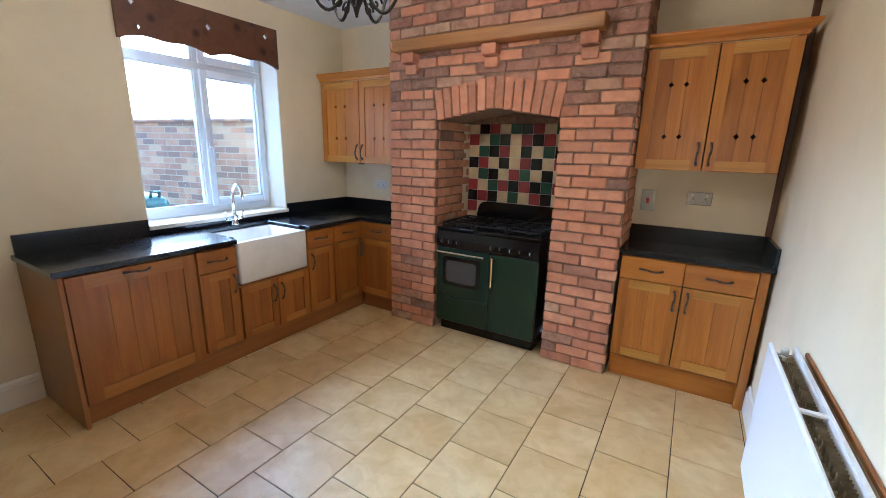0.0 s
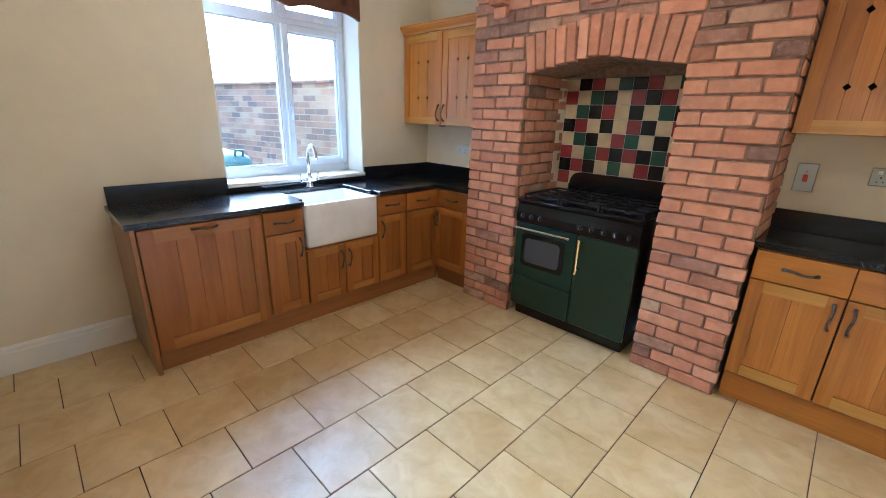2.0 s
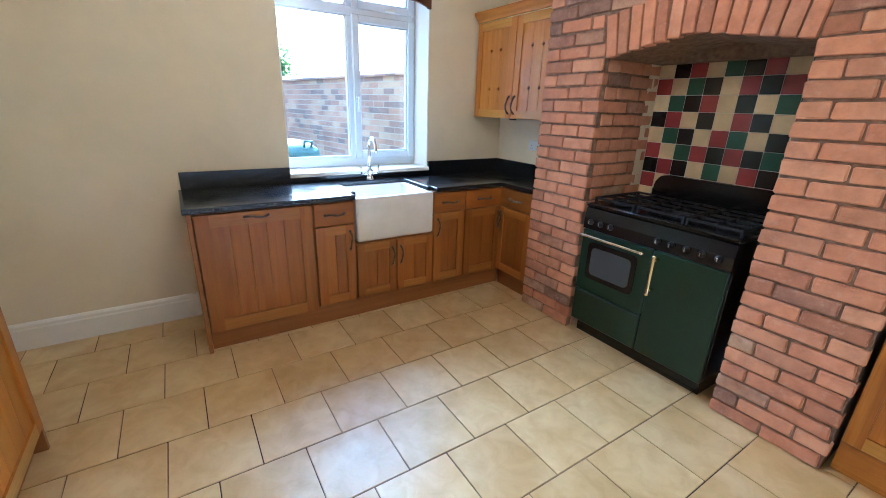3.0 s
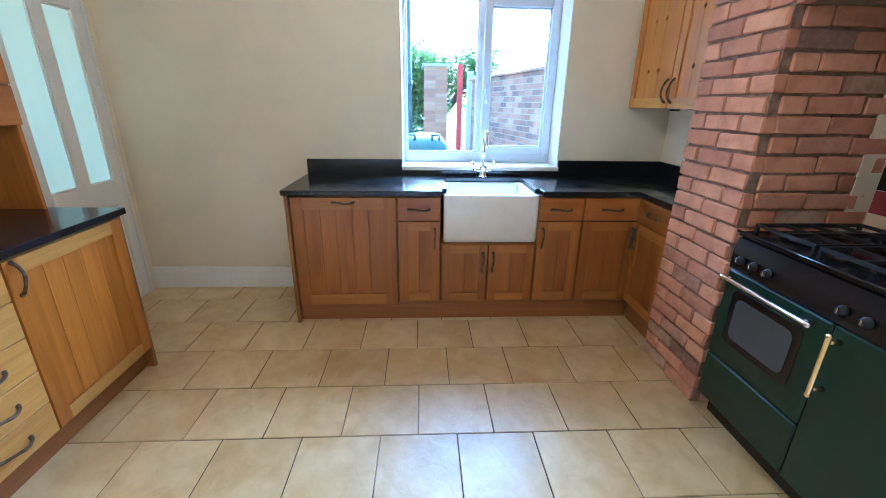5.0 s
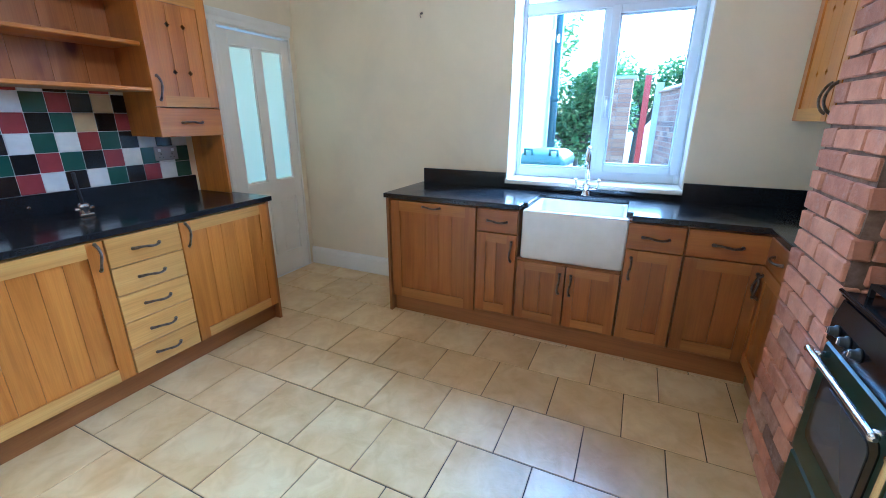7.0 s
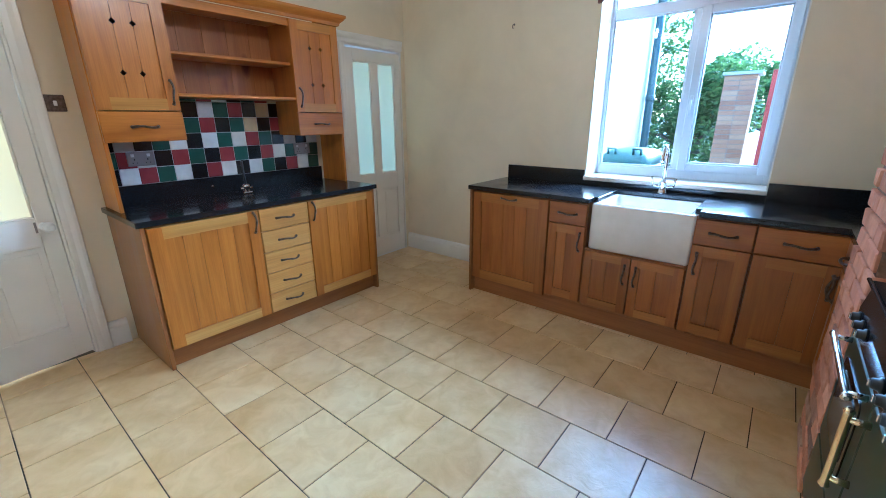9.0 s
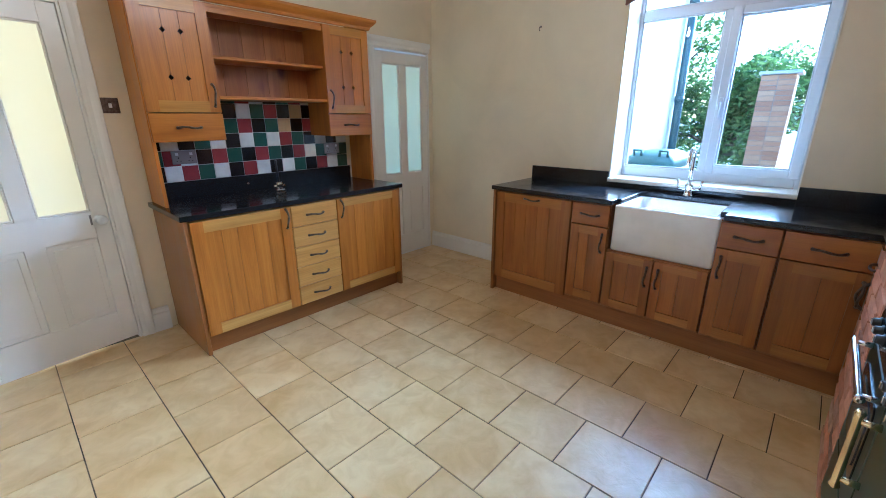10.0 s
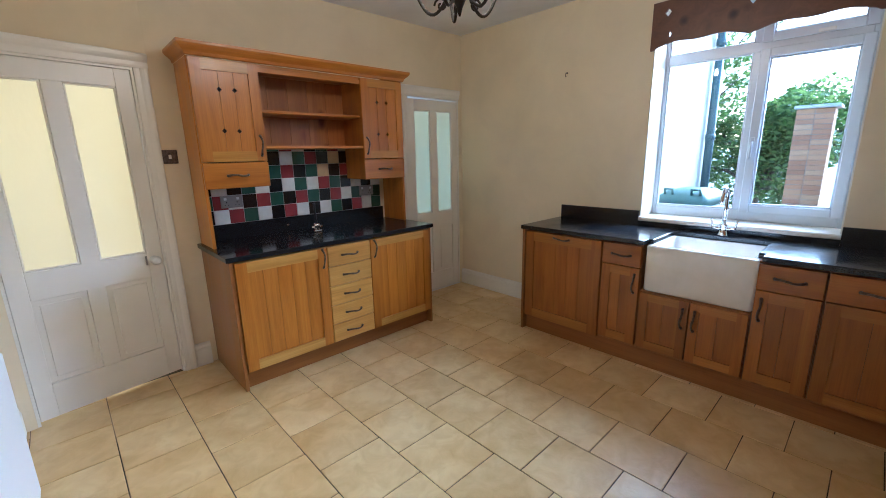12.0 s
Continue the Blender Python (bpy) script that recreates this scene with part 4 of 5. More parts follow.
# ---- range cooker ----
RX = -1.742
RW, RD = 0.864, 0.555
ck = thing("range_cooker", "dark green enamelled range cooker with black gas hob", "cooker", pose(RX, YC - 0.003, 0))
bm = B()
cbox(bm, 0.002, RW - 0.002, 0.03, RD, 0.095, 0.872, 0.004)
part("body", bm, black_enamel, ck)
bm = B()
cbox(bm, 0.02, RW - 0.02, 0.06, RD - 0.02, 0.0, 0.095, 0.003)
part("plinth", bm, black_enamel, ck, "black plinth")
bm = B()
prism(bm, [(0.0, 0.735), (0.0, 0.8), (0.012, 0.865), (0.03, 0.872), (0.03, 0.735)], "x", 0.002, RW - 0.002)
panel = part("control_panel", bm, black_enamel, ck, "black control panel")
for kx in (0.055, 0.125, 0.195, 0.49, 0.565, 0.645, 0.72, 0.80):
    bm = B()
    lathe(bm, [(0.019, 0), (0.019, 0.004), (0.0145, 0.007), (0.013, 0.018), (0.011, 0.021)], pose(kx, -0.001, 0.782, 90), 16, 0)
    cbox(bm, kx - 0.003, kx + 0.003, -0.026, -0.019, 0.774, 0.792, 0.001, 1)
    part("knob", bm, [black_plastic, chrome], panel, "black knob with chrome cap")
LW = 0.478
bm = B()
cbox(bm, 0.004, LW - 0.003, 0.0, 0.029, 0.325, 0.728, 0.006)
od = part("oven_door", bm, green_enamel, ck)
bm = B()
prism(bm, [(x, z) for x, z in rounded(0.065, 0.40, 0.42, 0.66, 0.03)], "y", -0.004, 0.0)
part("window_surround", bm, black_enamel, od, "black window surround")
bm = B()
prism(bm, [(x, z) for x, z in rounded(0.095, 0.37, 0.45, 0.63, 0.03)], "y", -0.0065, -0.004)
part("oven_window", bm, dark_glass, od, "dark oven glass")


def rail(p, q, mat, parent, stand=0.045, r=0.009):
    bm = B()
    p, q = Vector(p), Vector(q)
    d = (q - p).normalized()
    tube(bm, [p - d * 0.02, p - d * 0.012, p, q, q + d * 0.012, q + d * 0.02], [r * 0.6, r * 1.35, r, r, r * 1.35, r * 0.6], 12)
    for e in (p + d * 0.012, q - d * 0.012):
        tube(bm, [e, e + Vector((0, stand, 0))], [r * 0.75, r * 1.15], 10)
    return part("handle", bm, mat, parent, "polished bar handle")


rail((0.04, -0.042, 0.702), (LW - 0.05, -0.042, 0.702), chrome, od)
bm = B()
cbox(bm, 0.004, LW - 0.003, 0.0, 0.029, 0.1, 0.32, 0.006)
part("storage_drawer", bm, green_enamel, ck)
bm = B()
cbox(bm, LW + 0.003, RW - 0.004, 0.0, 0.029, 0.1, 0.728, 0.006)
rd = part("oven_door", bm, green_enamel, ck)
rail((LW + 0.035, -0.042, 0.495), (LW + 0.035, -0.042, 0.695), brass, rd)
bm = B()
cbox(bm, -0.002, RW + 0.002, 0.004, RD, 0.872, 0.892, 0.006)
hob = part("hob", bm, black_enamel, ck, "black enamel hob top")
bm = B()
tube(bm, [(0.0, 0.0, 0.893), (RW, 0.0, 0.893)], 0.006, 8)
part("front_trim", bm, black_enamel, hob, "rounded front edge")
for bx, by, br in ((0.15, 0.15, 0.05), (0.15, 0.40, 0.036), (0.44, 0.27, 0.062), (0.73, 0.15, 0.036), (0.73, 0.40, 0.05)):
    bm = B()
    lathe(bm, [(br, 0.892), (br, 0.902), (br * 0.8, 0.906), (br * 0.8, 0.912), (br * 0.7, 0.915)], pose(bx, by, 0), 18)
    part("burner", bm, cast_iron, hob, "round gas burner")
def lattice(bm, xbars, ybars, z0, z1, foot):
    """Crossing bars as one solid: (from, to) of each bar across x and y, with feet down to foot at the four corners."""
    xs, ys = sorted({v for p in xbars for v in p}), sorted({v for p in ybars for v in p})
    nx, ny = len(xs) - 1, len(ys) - 1

    def solid(a, b):
        if not (0 <= a < nx and 0 <= b < ny):
            return False
        mx, my = (xs[a] + xs[a + 1]) / 2, (ys[b] + ys[b + 1]) / 2
        return any(p < mx < q for p, q in xbars) or any(p < my < q for p, q in ybars)
    grid = {}

    def v(a, b, z):
        if (a, b, z) not in grid:
            grid[a, b, z] = bm.verts.new((xs[a], ys[b], z))
        return grid[a, b, z]
    for a in range(nx):
        for b in range(ny):
            if not solid(a, b):
                continue
            ring = [(a, b), (a + 1, b), (a + 1, b + 1), (a, b + 1)]
            low = foot if a in (0, nx - 1) and b in (0, ny - 1) else z0
            bm.faces.new([v(*q, z1) for q in ring])
            bm.faces.new([v(*q, low) for q in ring[::-1]])
            for k, (da, db) in enumerate(((0, -1), (1, 0), (0, 1), (-1, 0))):
                p, q = ring[k], ring[(k + 1) % 4]
                if not solid(a + da, b + db):
                    bm.faces.new([v(*p, z0), v(*q, z0), v(*q, z1), v(*p, z1)])
                if low < z0:
                    bm.faces.new([v(*p, low), v(*q, low), v(*q, z0), v(*p, z0)])


for g0, g1 in ((0.02, 0.29), (0.305, 0.575), (0.585, 0.85)):
    bm = B()
    lattice(bm, [(g, g + 0.012) for g in (g0, (g0 + g1) / 2 - 0.006, g1 - 0.012)], [(g, g + 0.012) for g in (0.05, 0.16, 0.27, 0.38, 0.488)], 0.918, 0.93, 0.8925)
    part("pan_support", bm, cast_iron, hob, "cast-iron pan support")
bm = B()
prism(bm, [(0.10, 0.89), (RW - 0.02, 0.89), (RW - 0.02, 1.045), (RW - 0.05, 1.06), (0.17, 1.06), (0.13, 1.045), (0.105, 1.0)], "y", RD - 0.04, RD - 0.005)
bmesh.ops.bevel(bm, geom=bm.edges[:], offset=0.008, segments=2, affect="EDGES")
part("backsplash", bm, black_enamel, ck, "raised black splash panel")

# ---- dresser ----
DXL = -0.572
dr = thing("kitchen_dresser", "honey oak dresser base with two doors and five drawers", "dresser", pose(DXL, DY, 0, 0, 0, 180))
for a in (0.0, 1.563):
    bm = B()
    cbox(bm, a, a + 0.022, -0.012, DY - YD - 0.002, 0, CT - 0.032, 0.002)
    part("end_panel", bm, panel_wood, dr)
carcass(dr, 0.0225, 1.5625, 0.13, CT - 0.032, 0.58)
cup_door(dr, 0.025, 0.623, 0.125, DT, 0.589, DT - 0.075, 5, (), 0.07, True, pale_x)
zs = [0.125, 0.262, 0.405, 0.548, 0.692, 0.838]
for a, b in zip(zs, zs[1:]):
    drawer(dr, 0.627, 0.972, a + 0.002, b - 0.002, pale_x)
cup_door(dr, 0.976, 1.558, 0.125, DT, 1.01, DT - 0.075, 5, (), 0.062, True, pale_x)
bm = B()
cbox(bm, 0.0225, 1.5625, 0.035, 0.05, 0, 0.129, 0.001)
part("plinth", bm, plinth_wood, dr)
bm = B()
cbox(bm, -2.172, -0.553, YD + 0.001, 0.0, T0, CT, 0.003)
single("worktop", bm, granite, "polished black granite top of the dresser", "worktop")
bm = B()
cbox(bm, -2.10, -0.60, YD + 0.0005, YD + 0.02, CT + 0.0005, 0.99, 0.002)
single("worktop_upstand", bm, granite, "black granite upstand at the back of the dresser", "upstand")

UY, UD = -0.335, 0.298
du = thing("plate_rack", "honey oak dresser top with two pierced doors and open shelves", "dresser", pose(DXL - 0.006, UY, 0, 0, 0, 180))
UZ0, UZ1 = 1.26, 2.035
for a in (0.0, 1.548):
    bm = B()
    cbox(bm, a, a + 0.02, 0.0, UD, CT + 0.0005, UZ1, 0.002)
    part("side_panel", bm, oak_z, du)
for a, b, zlow in ((0.0205, 0.40, UZ0), (1.175, 1.5475, UZ0)):
    carcass(du, a, b, zlow, UZ1, UD - 0.001, mat=oak_z)
hh = (1.42 + 0.195, 1.42 + 0.44)
cup_door(du, 0.004, 0.401, 1.424, UZ1 - 0.004, 0.366, 1.525, 3, hh, 0.066)
drawer(du, 0.004, 0.401, UZ0, 1.42)
cup_door(du, 1.16, 1.556, 1.424, UZ1 - 0.004, 1.194, 1.525, 3, hh, 0.062)
drawer(du, 1.16, 1.556, UZ0, 1.42)
for k in range(5):
    a = 0.401 + k * (0.773 / 5)
    bm = B()
    cbox(bm, a + 0.0004, a + 0.773 / 5 - 0.0004, UD - 0.014, UD - 0.004, 1.515, UZ1 - 0.02, 0.0015)
    part("back_board", bm, pine_z, du, "knotty pine back board")
bm = B()
cbox(bm, 0.4005, 1.1745, 0.0, UD - 0.015, UZ1 - 0.02, UZ1, 0.002)
part("top_board", bm, oak_x, du)
bm = B()
cbox(bm, 0.4005, 1.1745, -0.008, 0.012, UZ1 - 0.05, UZ1 - 0.0205, 0.002)
part("top_rail", bm, oak_x, du)
for sz, fr in ((1.738, 0.03), (1.505, -0.01)):
    bm = B()
    cbox(bm, 0.4005, 1.1745, fr, UD - 0.015, sz, sz + 0.02, 0.004)
    part("shelf", bm, oak_x, du)
cornice(du, 0.0, 1.568, UZ1, UD, True, True, 1.05)
tiling("dresser_tiling", "checkered black, white, green and red glazed tiles behind the dresser",
       ["....wgrwkgrc...", "....ckwgrkck...", "....wgrkgckr...", "kwkgwkwgwrgkwkw", "grwkrgkrgkrwgwg", "kwrgwkrwkwgkrwg"],
       Matrix.Translation((-0.600, YD + 0.0095, 0.991)) @ Matrix.Translation((0.017, 0, 0)) @ pose(0, 0, 0, 0, 0, 180), 0.1)

# small chrome stop tap on the dresser
st = thing("stop_tap", "small chrome water tap with an upright black stem", "tap", pose(-1.335, -0.42, CT) @ Matrix.Scale(1.2, 4))
bm = B()
cbox(bm, -0.028, 0.028, -0.022, 0.022, 0.0, 0.012, 0.004)
lathe(bm, [(0.02, 0.01), (0.018, 0.03), (0.022, 0.034), (0.022, 0.05), (0.012, 0.056)], None, 14)
tube(bm, [(-0.035, 0, 0.03), (0.035, 0, 0.03)], 0.009, 10)
part("body", bm, chrome, st)
bm = B()
tube(bm, [(0, 0, 0.05), (0.004, 0, 0.12), (0.006, 0, 0.185)], [0.007, 0.0065, 0.008], 8)
part("stem", bm, black_plastic, st, "black upright stem")
bm = B()
lathe(bm, [(0.011, 0), (0.011, 0.006), (0.006, 0.012)], pose(0, 0, 0, -90), 12)
single("overflow_cap", bm, chrome, "small chrome cap on the dresser upstand", "cap", pose(-1.19, YD + 0.0205, 0.93))

# ---- sockets and switch ----
def plate(name, label, category, m, w, h, mat, kind):
    """Wall plate; local x along the wall, back at y = 0, facing -y."""
    t = thing(name, label, category, m)
    bm = B()
    cbox(bm, -w / 2, w / 2, -0.007, 0, -h / 2, h / 2, 0.003)
    base = part("plate", bm, mat, t)
    if kind == "double":
        for sx in (-1, 1):
            bm = B()
            cbox(bm, sx * 0.042 - 0.009, sx * 0.042 + 0.009, -0.0085, -0.0068, 0.012, 0.03, 0.001)
            part("rocker", bm, white_plastic, base)
            bm = B()
            cbox(bm, sx * 0.035 - 0.003, sx * 0.035 + 0.003, -0.0075, -0.0068, -0.008, 0.002, 0)
            cbox(bm, sx * 0.035 - 0.014, sx * 0.035 - 0.008, -0.0075, -0.0068, -0.026, -0.021, 0)
            cbox(bm, sx * 0.035 + 0.008, sx * 0.035 + 0.014, -0.0075, -0.0068, -0.026, -0.021, 0)
            part("pin_holes", bm, black_plastic, base)
    elif kind == "cooker":
        bm = B()
        cbox(bm, -0.01, 0.01, -0.011, -0.0068, -0.022, 0.016, 0.002)
        part("rocker", bm, red_plastic, base, "red cooker switch")
        bm = B()
        cbox(bm, -0.004, 0.004, -0.0085, -0.0068, 0.028, 0.034, 0.001)
        part("lamp", bm, red_plastic, base)
    else:
        bm = B()
        cbox(bm, -0.008, 0.008, -0.011, -0.0068, -0.013, 0.013, 0.002)
        part("rocker", bm, white_plastic, base, "white rocker")
    return t


NW = YB - 0.0005
plate("cooker_switch", "steel cooker switch plate with a red rocker", "switch", pose(-0.271, NW, 1.185), 0.086, 0.146, steel, "cooker")
plate("wall_socket", "brushed steel double socket on the cream wall", "socket", pose(0.037, NW, 1.218), 0.146, 0.086, steel, "double")
plate("wall_socket", "pale double socket under the corner cupboard", "socket", pose(-2.70, NW, 1.145), 0.146, 0.086, white_plastic, "double")
plate("wall_socket", "steel double socket set among the dresser tiles", "socket", pose(-0.806, YD + 0.0105, 1.147, 0, 0, 180), 0.146, 0.086, steel, "double")
plate("wall_socket", "steel double socket set among the dresser tiles", "socket", pose(-1.93, YD + 0.0105, 1.147, 0, 0, 180), 0.146, 0.086, steel, "double")
plate("light_switch", "square antique bronze light switch plate", "switch", pose(-0.478, YD + 0.0005, 1.465, 0, 0, 180), 0.086, 0.086, bronze, "switch")
bm = B()
lathe(bm, [(0.008, 0), (0.008, 0.004), (0.004, 0.006)], pose(0, 0, 0, 90), 10)
tube(bm, [(0, -0.005, 0), (0, -0.022, -0.004), (0, -0.028, -0.018), (0, -0.022, -0.03), (0, -0.012, -0.026)], 0.003, 7)
single("wall_hook", bm, bronze, "small dark metal hook high on the cream wall", "hook", pose(XW + 0.0005, 0.60, 2.085, 0, 0, 90))
bm = B()
lathe(bm, [(0.03, 0), (0.03, 0.006), (0.026, 0.012)], pose(0, 0, 0, 180), 14)
single("cupboard_light", bm, black_plastic, "small dark round light under the corner cupboard", "light fitting", pose(XW + 0.42, 2.98, 1.3595))

# ---- radiator ----
rad = thing("radiator", "white double-panel steel radiator below the cream wall", "radiator", pose(0.335, 1.935, 0.19, 0, 0, -90))
RL, RH = 1.49, 0.59
bm = B()
prism(bm, [(0, 0), (0.012, 0), (0.012, RH), (0.006, RH), (0, RH - 0.008)], "x", 0, RL)
part("front_panel", bm, radiator_white, rad, "flat white front panel")
bm = B()
prism(bm, [(0.078, 0), (0.09, 0), (0.09, RH), (0.078, RH)], "x", 0, RL)
part("back_panel", bm, radiator_white, rad)
for y, sg in ((0.0125, 1), (0.0775, -1)):
    bm = B()
    step = 0.034
    k = 0
    while 0.02 + k * step + step < RL - 0.02:
        a = 0.02 + k * step
        prism(bm, [(a, y), (a + 0.004, y + sg * 0.026), (a + step * 0.5, y + sg * 0.026), (a + step * 0.5 + 0.004, y), (a + step * 0.5 + 0.003, y), (a + step * 0.5 - 0.0005, y + sg * 0.025), (a + 0.0048, y + sg * 0.025), (a + 0.001, y)], "z", 0.04, RH - 0.03)
        k += 1
    fins = part("convector", bm, dusty_fins, rad, "dusty brown folded convector fins")
    tagged(fins, kind="stuff")
for a in (0.5, 1.0):
    bm = B()
    cbox(bm, a, a + 0.02, 0.0125, 0.0775, RH - 0.012, RH - 0.002, 0.002)
    part("bridge", bm, radiator_white, rad)
bm = B()
tube(bm, [(0.03, 0.012, RH - 0.045), (0.03, 0.078, RH - 0.045)], 0.014, 10)
lathe(bm, [(0.014, 0), (0.014, 0.02), (0.009, 0.026)], pose(0.028, 0.05, RH - 0.03), 12)
part("air_vent", bm, white_plastic, rad, "white bleed valve")
for a in (0.2, 1.25):
    bm = B()
    cbox(bm, a, a + 0.03, 0.09, 0.1195, 0.1, 0.5, 0.002)
    part("bracket", bm, steel, rad)
bm = B()
tube(bm, [(RL - 0.02, 0.045, 0.03), (RL + 0.03, 0.045, 0.03), (RL + 0.035, 0.045, 0.0), (RL + 0.035, 0.045, -0.193)], 0.0085, 9)
lathe(bm, [(0.013, 0.0), (0.018, 0.01), (0.018, 0.05), (0.012, 0.056)], pose(RL + 0.035, 0.045, 0.02), 14)
part("valve", bm, white_plastic, rad, "white valve and pipe")

bm = B()
cbox(bm, 0, 1.5, -0.012, -0.0005, 0, 0.02, 0.003)
single("wall_batten", bm, plinth_wood, "brown wooden batten on the wall behind the radiator", "batten", pose(XR, 1.9, 0.76, 0, 0, -90))

# ---- chandelier ----
ch = thing("chandelier", "dark bronze scrolled chandelier with bare arms", "chandelier", pose(-1.21, 1.27, 1.985))
bm = B()
lathe(bm, [(0.004, 0.0), (0.012, 0.03), (0.04, 0.09), (0.05, 0.12), (0.028, 0.15), (0.018, 0.2), (0.03, 0.24), (0.02, 0.28), (0.008, 0.33)], None, 18)
tube(bm, [(0, 0, 0.32), (0, 0, ZC - 1.985 - 0.03)], 0.006, 8)
part("stem", bm, dark_iron, ch)
bm = B()
lathe(bm, [(0.05, ZC - 1.985 - 0.03), (0.055, ZC - 1.985 - 0.012), (0.055, ZC - 2.046)], None, 18)
part("ceiling_rose", bm, dark_iron, ch)
ARMS = 5
for k in range(ARMS):
    turn = pose(0, 0, 0, 0, 0, 72 * k + 20)
    bm = B()
    pts = []
    for q in range(17):
        u = q / 16
        pts.append(turn @ Vector((0.03 + 0.20 * u, 0, 0.11 - 0.11 * math.sin(math.pi * min(1, u * 1.15)) + 0.07 * u * u)))
    tube(bm, pts, 0.0065, 8)
    curl = [turn @ Vector((0.075 + 0.028 * (1 - a / 540) * math.cos(radians(a)), 0, 0.045 + 0.03 * (1 - a / 540) * math.sin(radians(a)))) for a in range(0, 451, 30)]
    tube(bm, curl, 0.0045, 7)
    arm = part("arm", bm, dark_iron, ch, "scrolled bronze arm")
    bm = B()
    tip = turn @ Vector((0.23, 0, 0.175))
    lathe(bm, [(0.006, -0.01), (0.034, 0.0), (0.04, 0.012), (0.012, 0.014), (0.012, 0.075), (0.009, 0.08)], Matrix.Translation(tip), 14)
    part("candle_cup", bm, dark_iron, arm)
    bm = B()
    lathe(bm, [(0.006, 0.075), (0.011, 0.09), (0.017, 0.115), (0.015, 0.135), (0.006, 0.165), (0.001, 0.175)], Matrix.Translation(tip), 14)
    part("bulb", bm, bulb_opal, arm, "candle bulb")

# ---- outside ----
render_white, nt, s = material("white_render", (0.78, 0.77, 0.74), 0.9)
nt.links.new(ramp(nt, noise_tex(nt, coords(nt), 2.5, 5), [(0.3, (0.5, 0.48, 0.43)), (0.7, (0.6, 0.58, 0.53))]), s.inputs["Base Color"])
bump(nt, s, noise_tex(nt, coords(nt), 80, 3), 0.4, 0.004)
paving, nt, s = material("grey_paving", (0.28, 0.27, 0.25), 0.9)
nt.links.new(ramp(nt, noise_tex(nt, coords(nt), 0.8, 6), [(0.3, (0.2, 0.195, 0.18)), (0.7, (0.33, 0.31, 0.28))]), s.inputs["Base Color"])
bin_green, nt, s = material("bin_plastic", (0.05, 0.1, 0.085), 0.45)
pipe_grey, nt, s = material("pipe_plastic", (0.06, 0.1, 0.11), 0.4)
red_paint, nt, s = material("red_paint", (0.5, 0.05, 0.03), 0.5)
bark, nt, s = material("bark", (0.1, 0.07, 0.045), 0.9)
leaf, nt, s = material("leaf", (0.07, 0.13, 0.03), 0.5)
geo = nt.nodes.new("ShaderNodeNewGeometry")
c = ramp(nt, geo.outputs["Random Per Island"], [(0.0, (0.07, 0.12, 0.025)), (0.5, (0.13, 0.2, 0.045)), (1.0, (0.22, 0.28, 0.075))])
nt.links.new(c, s.inputs["Base Color"])
tr, mx = nt.nodes.new("ShaderNodeBsdfTranslucent"), nt.nodes.new("ShaderNodeMixShader")
nt.links.new(c, tr.inputs["Color"])
mx.inputs[0].default_value = 0.4
nt.links.new(s.outputs[0], mx.inputs[1])
nt.links.new(tr.outputs[0], mx.inputs[2])
nt.links.new(mx.outputs[0], nt.nodes["Material Output"].inputs[0])
pier_brick, nt, s = material("pale_orange_brick", (0.6, 0.38, 0.24), 0.9)
geo = nt.nodes.new("ShaderNodeNewGeometry")
nt.links.new(ramp(nt, geo.outputs["Random Per Island"], [(0.0, (0.36, 0.17, 0.09)), (0.5, (0.46, 0.23, 0.12)), (1.0, (0.52, 0.31, 0.17))]), s.inputs["Base Color"])
garden_mortar, nt, s = material("lime_mortar", (0.45, 0.37, 0.27), 0.95)
old_brick, nt, s = material("weathered_garden_brick", (0.36, 0.2, 0.12), 0.9)
geo = nt.nodes.new("ShaderNodeNewGeometry")
v = coords(nt)
c = ramp(nt, geo.outputs["Random Per Island"], [(0.0, (0.26, 0.17, 0.13)), (0.3, (0.42, 0.22, 0.14)), (0.65, (0.52, 0.27, 0.16)), (1.0, (0.55, 0.36, 0.22))])
c = mix(nt, "MULTIPLY", 0.5, c, ramp(nt, noise_tex(nt, v, 1.6, 5), [(0.35, (0.45, 0.45, 0.47)), (0.62, grey(1.0))]))
nt.links.new(c, s.inputs["Base Color"])

GZ = -0.06
bm = B()
R0 = 900
vs = [bm.verts.new((x, y, GZ)) for x, y in ((-R0, -R0), (R0, -R0), (R0, R0), (-R0, R0))]
bm.faces.new(vs)
structure("ground", bm, paving, "grey paved yard outside the window", "ground")

# garden wall running away from the house
g0, g1 = Vector((-3.55, 3.34)), Vector((-8.45, 2.45))
ang = math.degrees(math.atan2(g1.y - g0.y, g1.x - g0.x))
GL = (g1 - g0).length
GM = pose(g0.x, g0.y, GZ, 0, 0, ang)
bm = B()
cbox(bm, 0, GL, -0.10, 0.09, 0, 1.83, 0)
gw = structure("garden_wall", bm, garden_mortar, "weathered red brick garden wall with a tiled coping", "garden wall", GM)
bm = B()
r = random.Random(8)
for i in range(24):
    z = i * 0.077 + 0.004
    x = -0.11 if i % 2 else 0.0
    while x < GL:
        a, b = max(0, x), min(GL, x + 0.215)
        if b - a > 0.03:
            d = r.uniform(0.0, 0.006)
            cbox(bm, a, b, 0.08, 0.0915 + d * 0.3, z, z + 0.067, 0.001)
        x += 0.226
tagged(part("brickwork", bm, old_brick, gw), kind="stuff")
bm = B()
x = 0
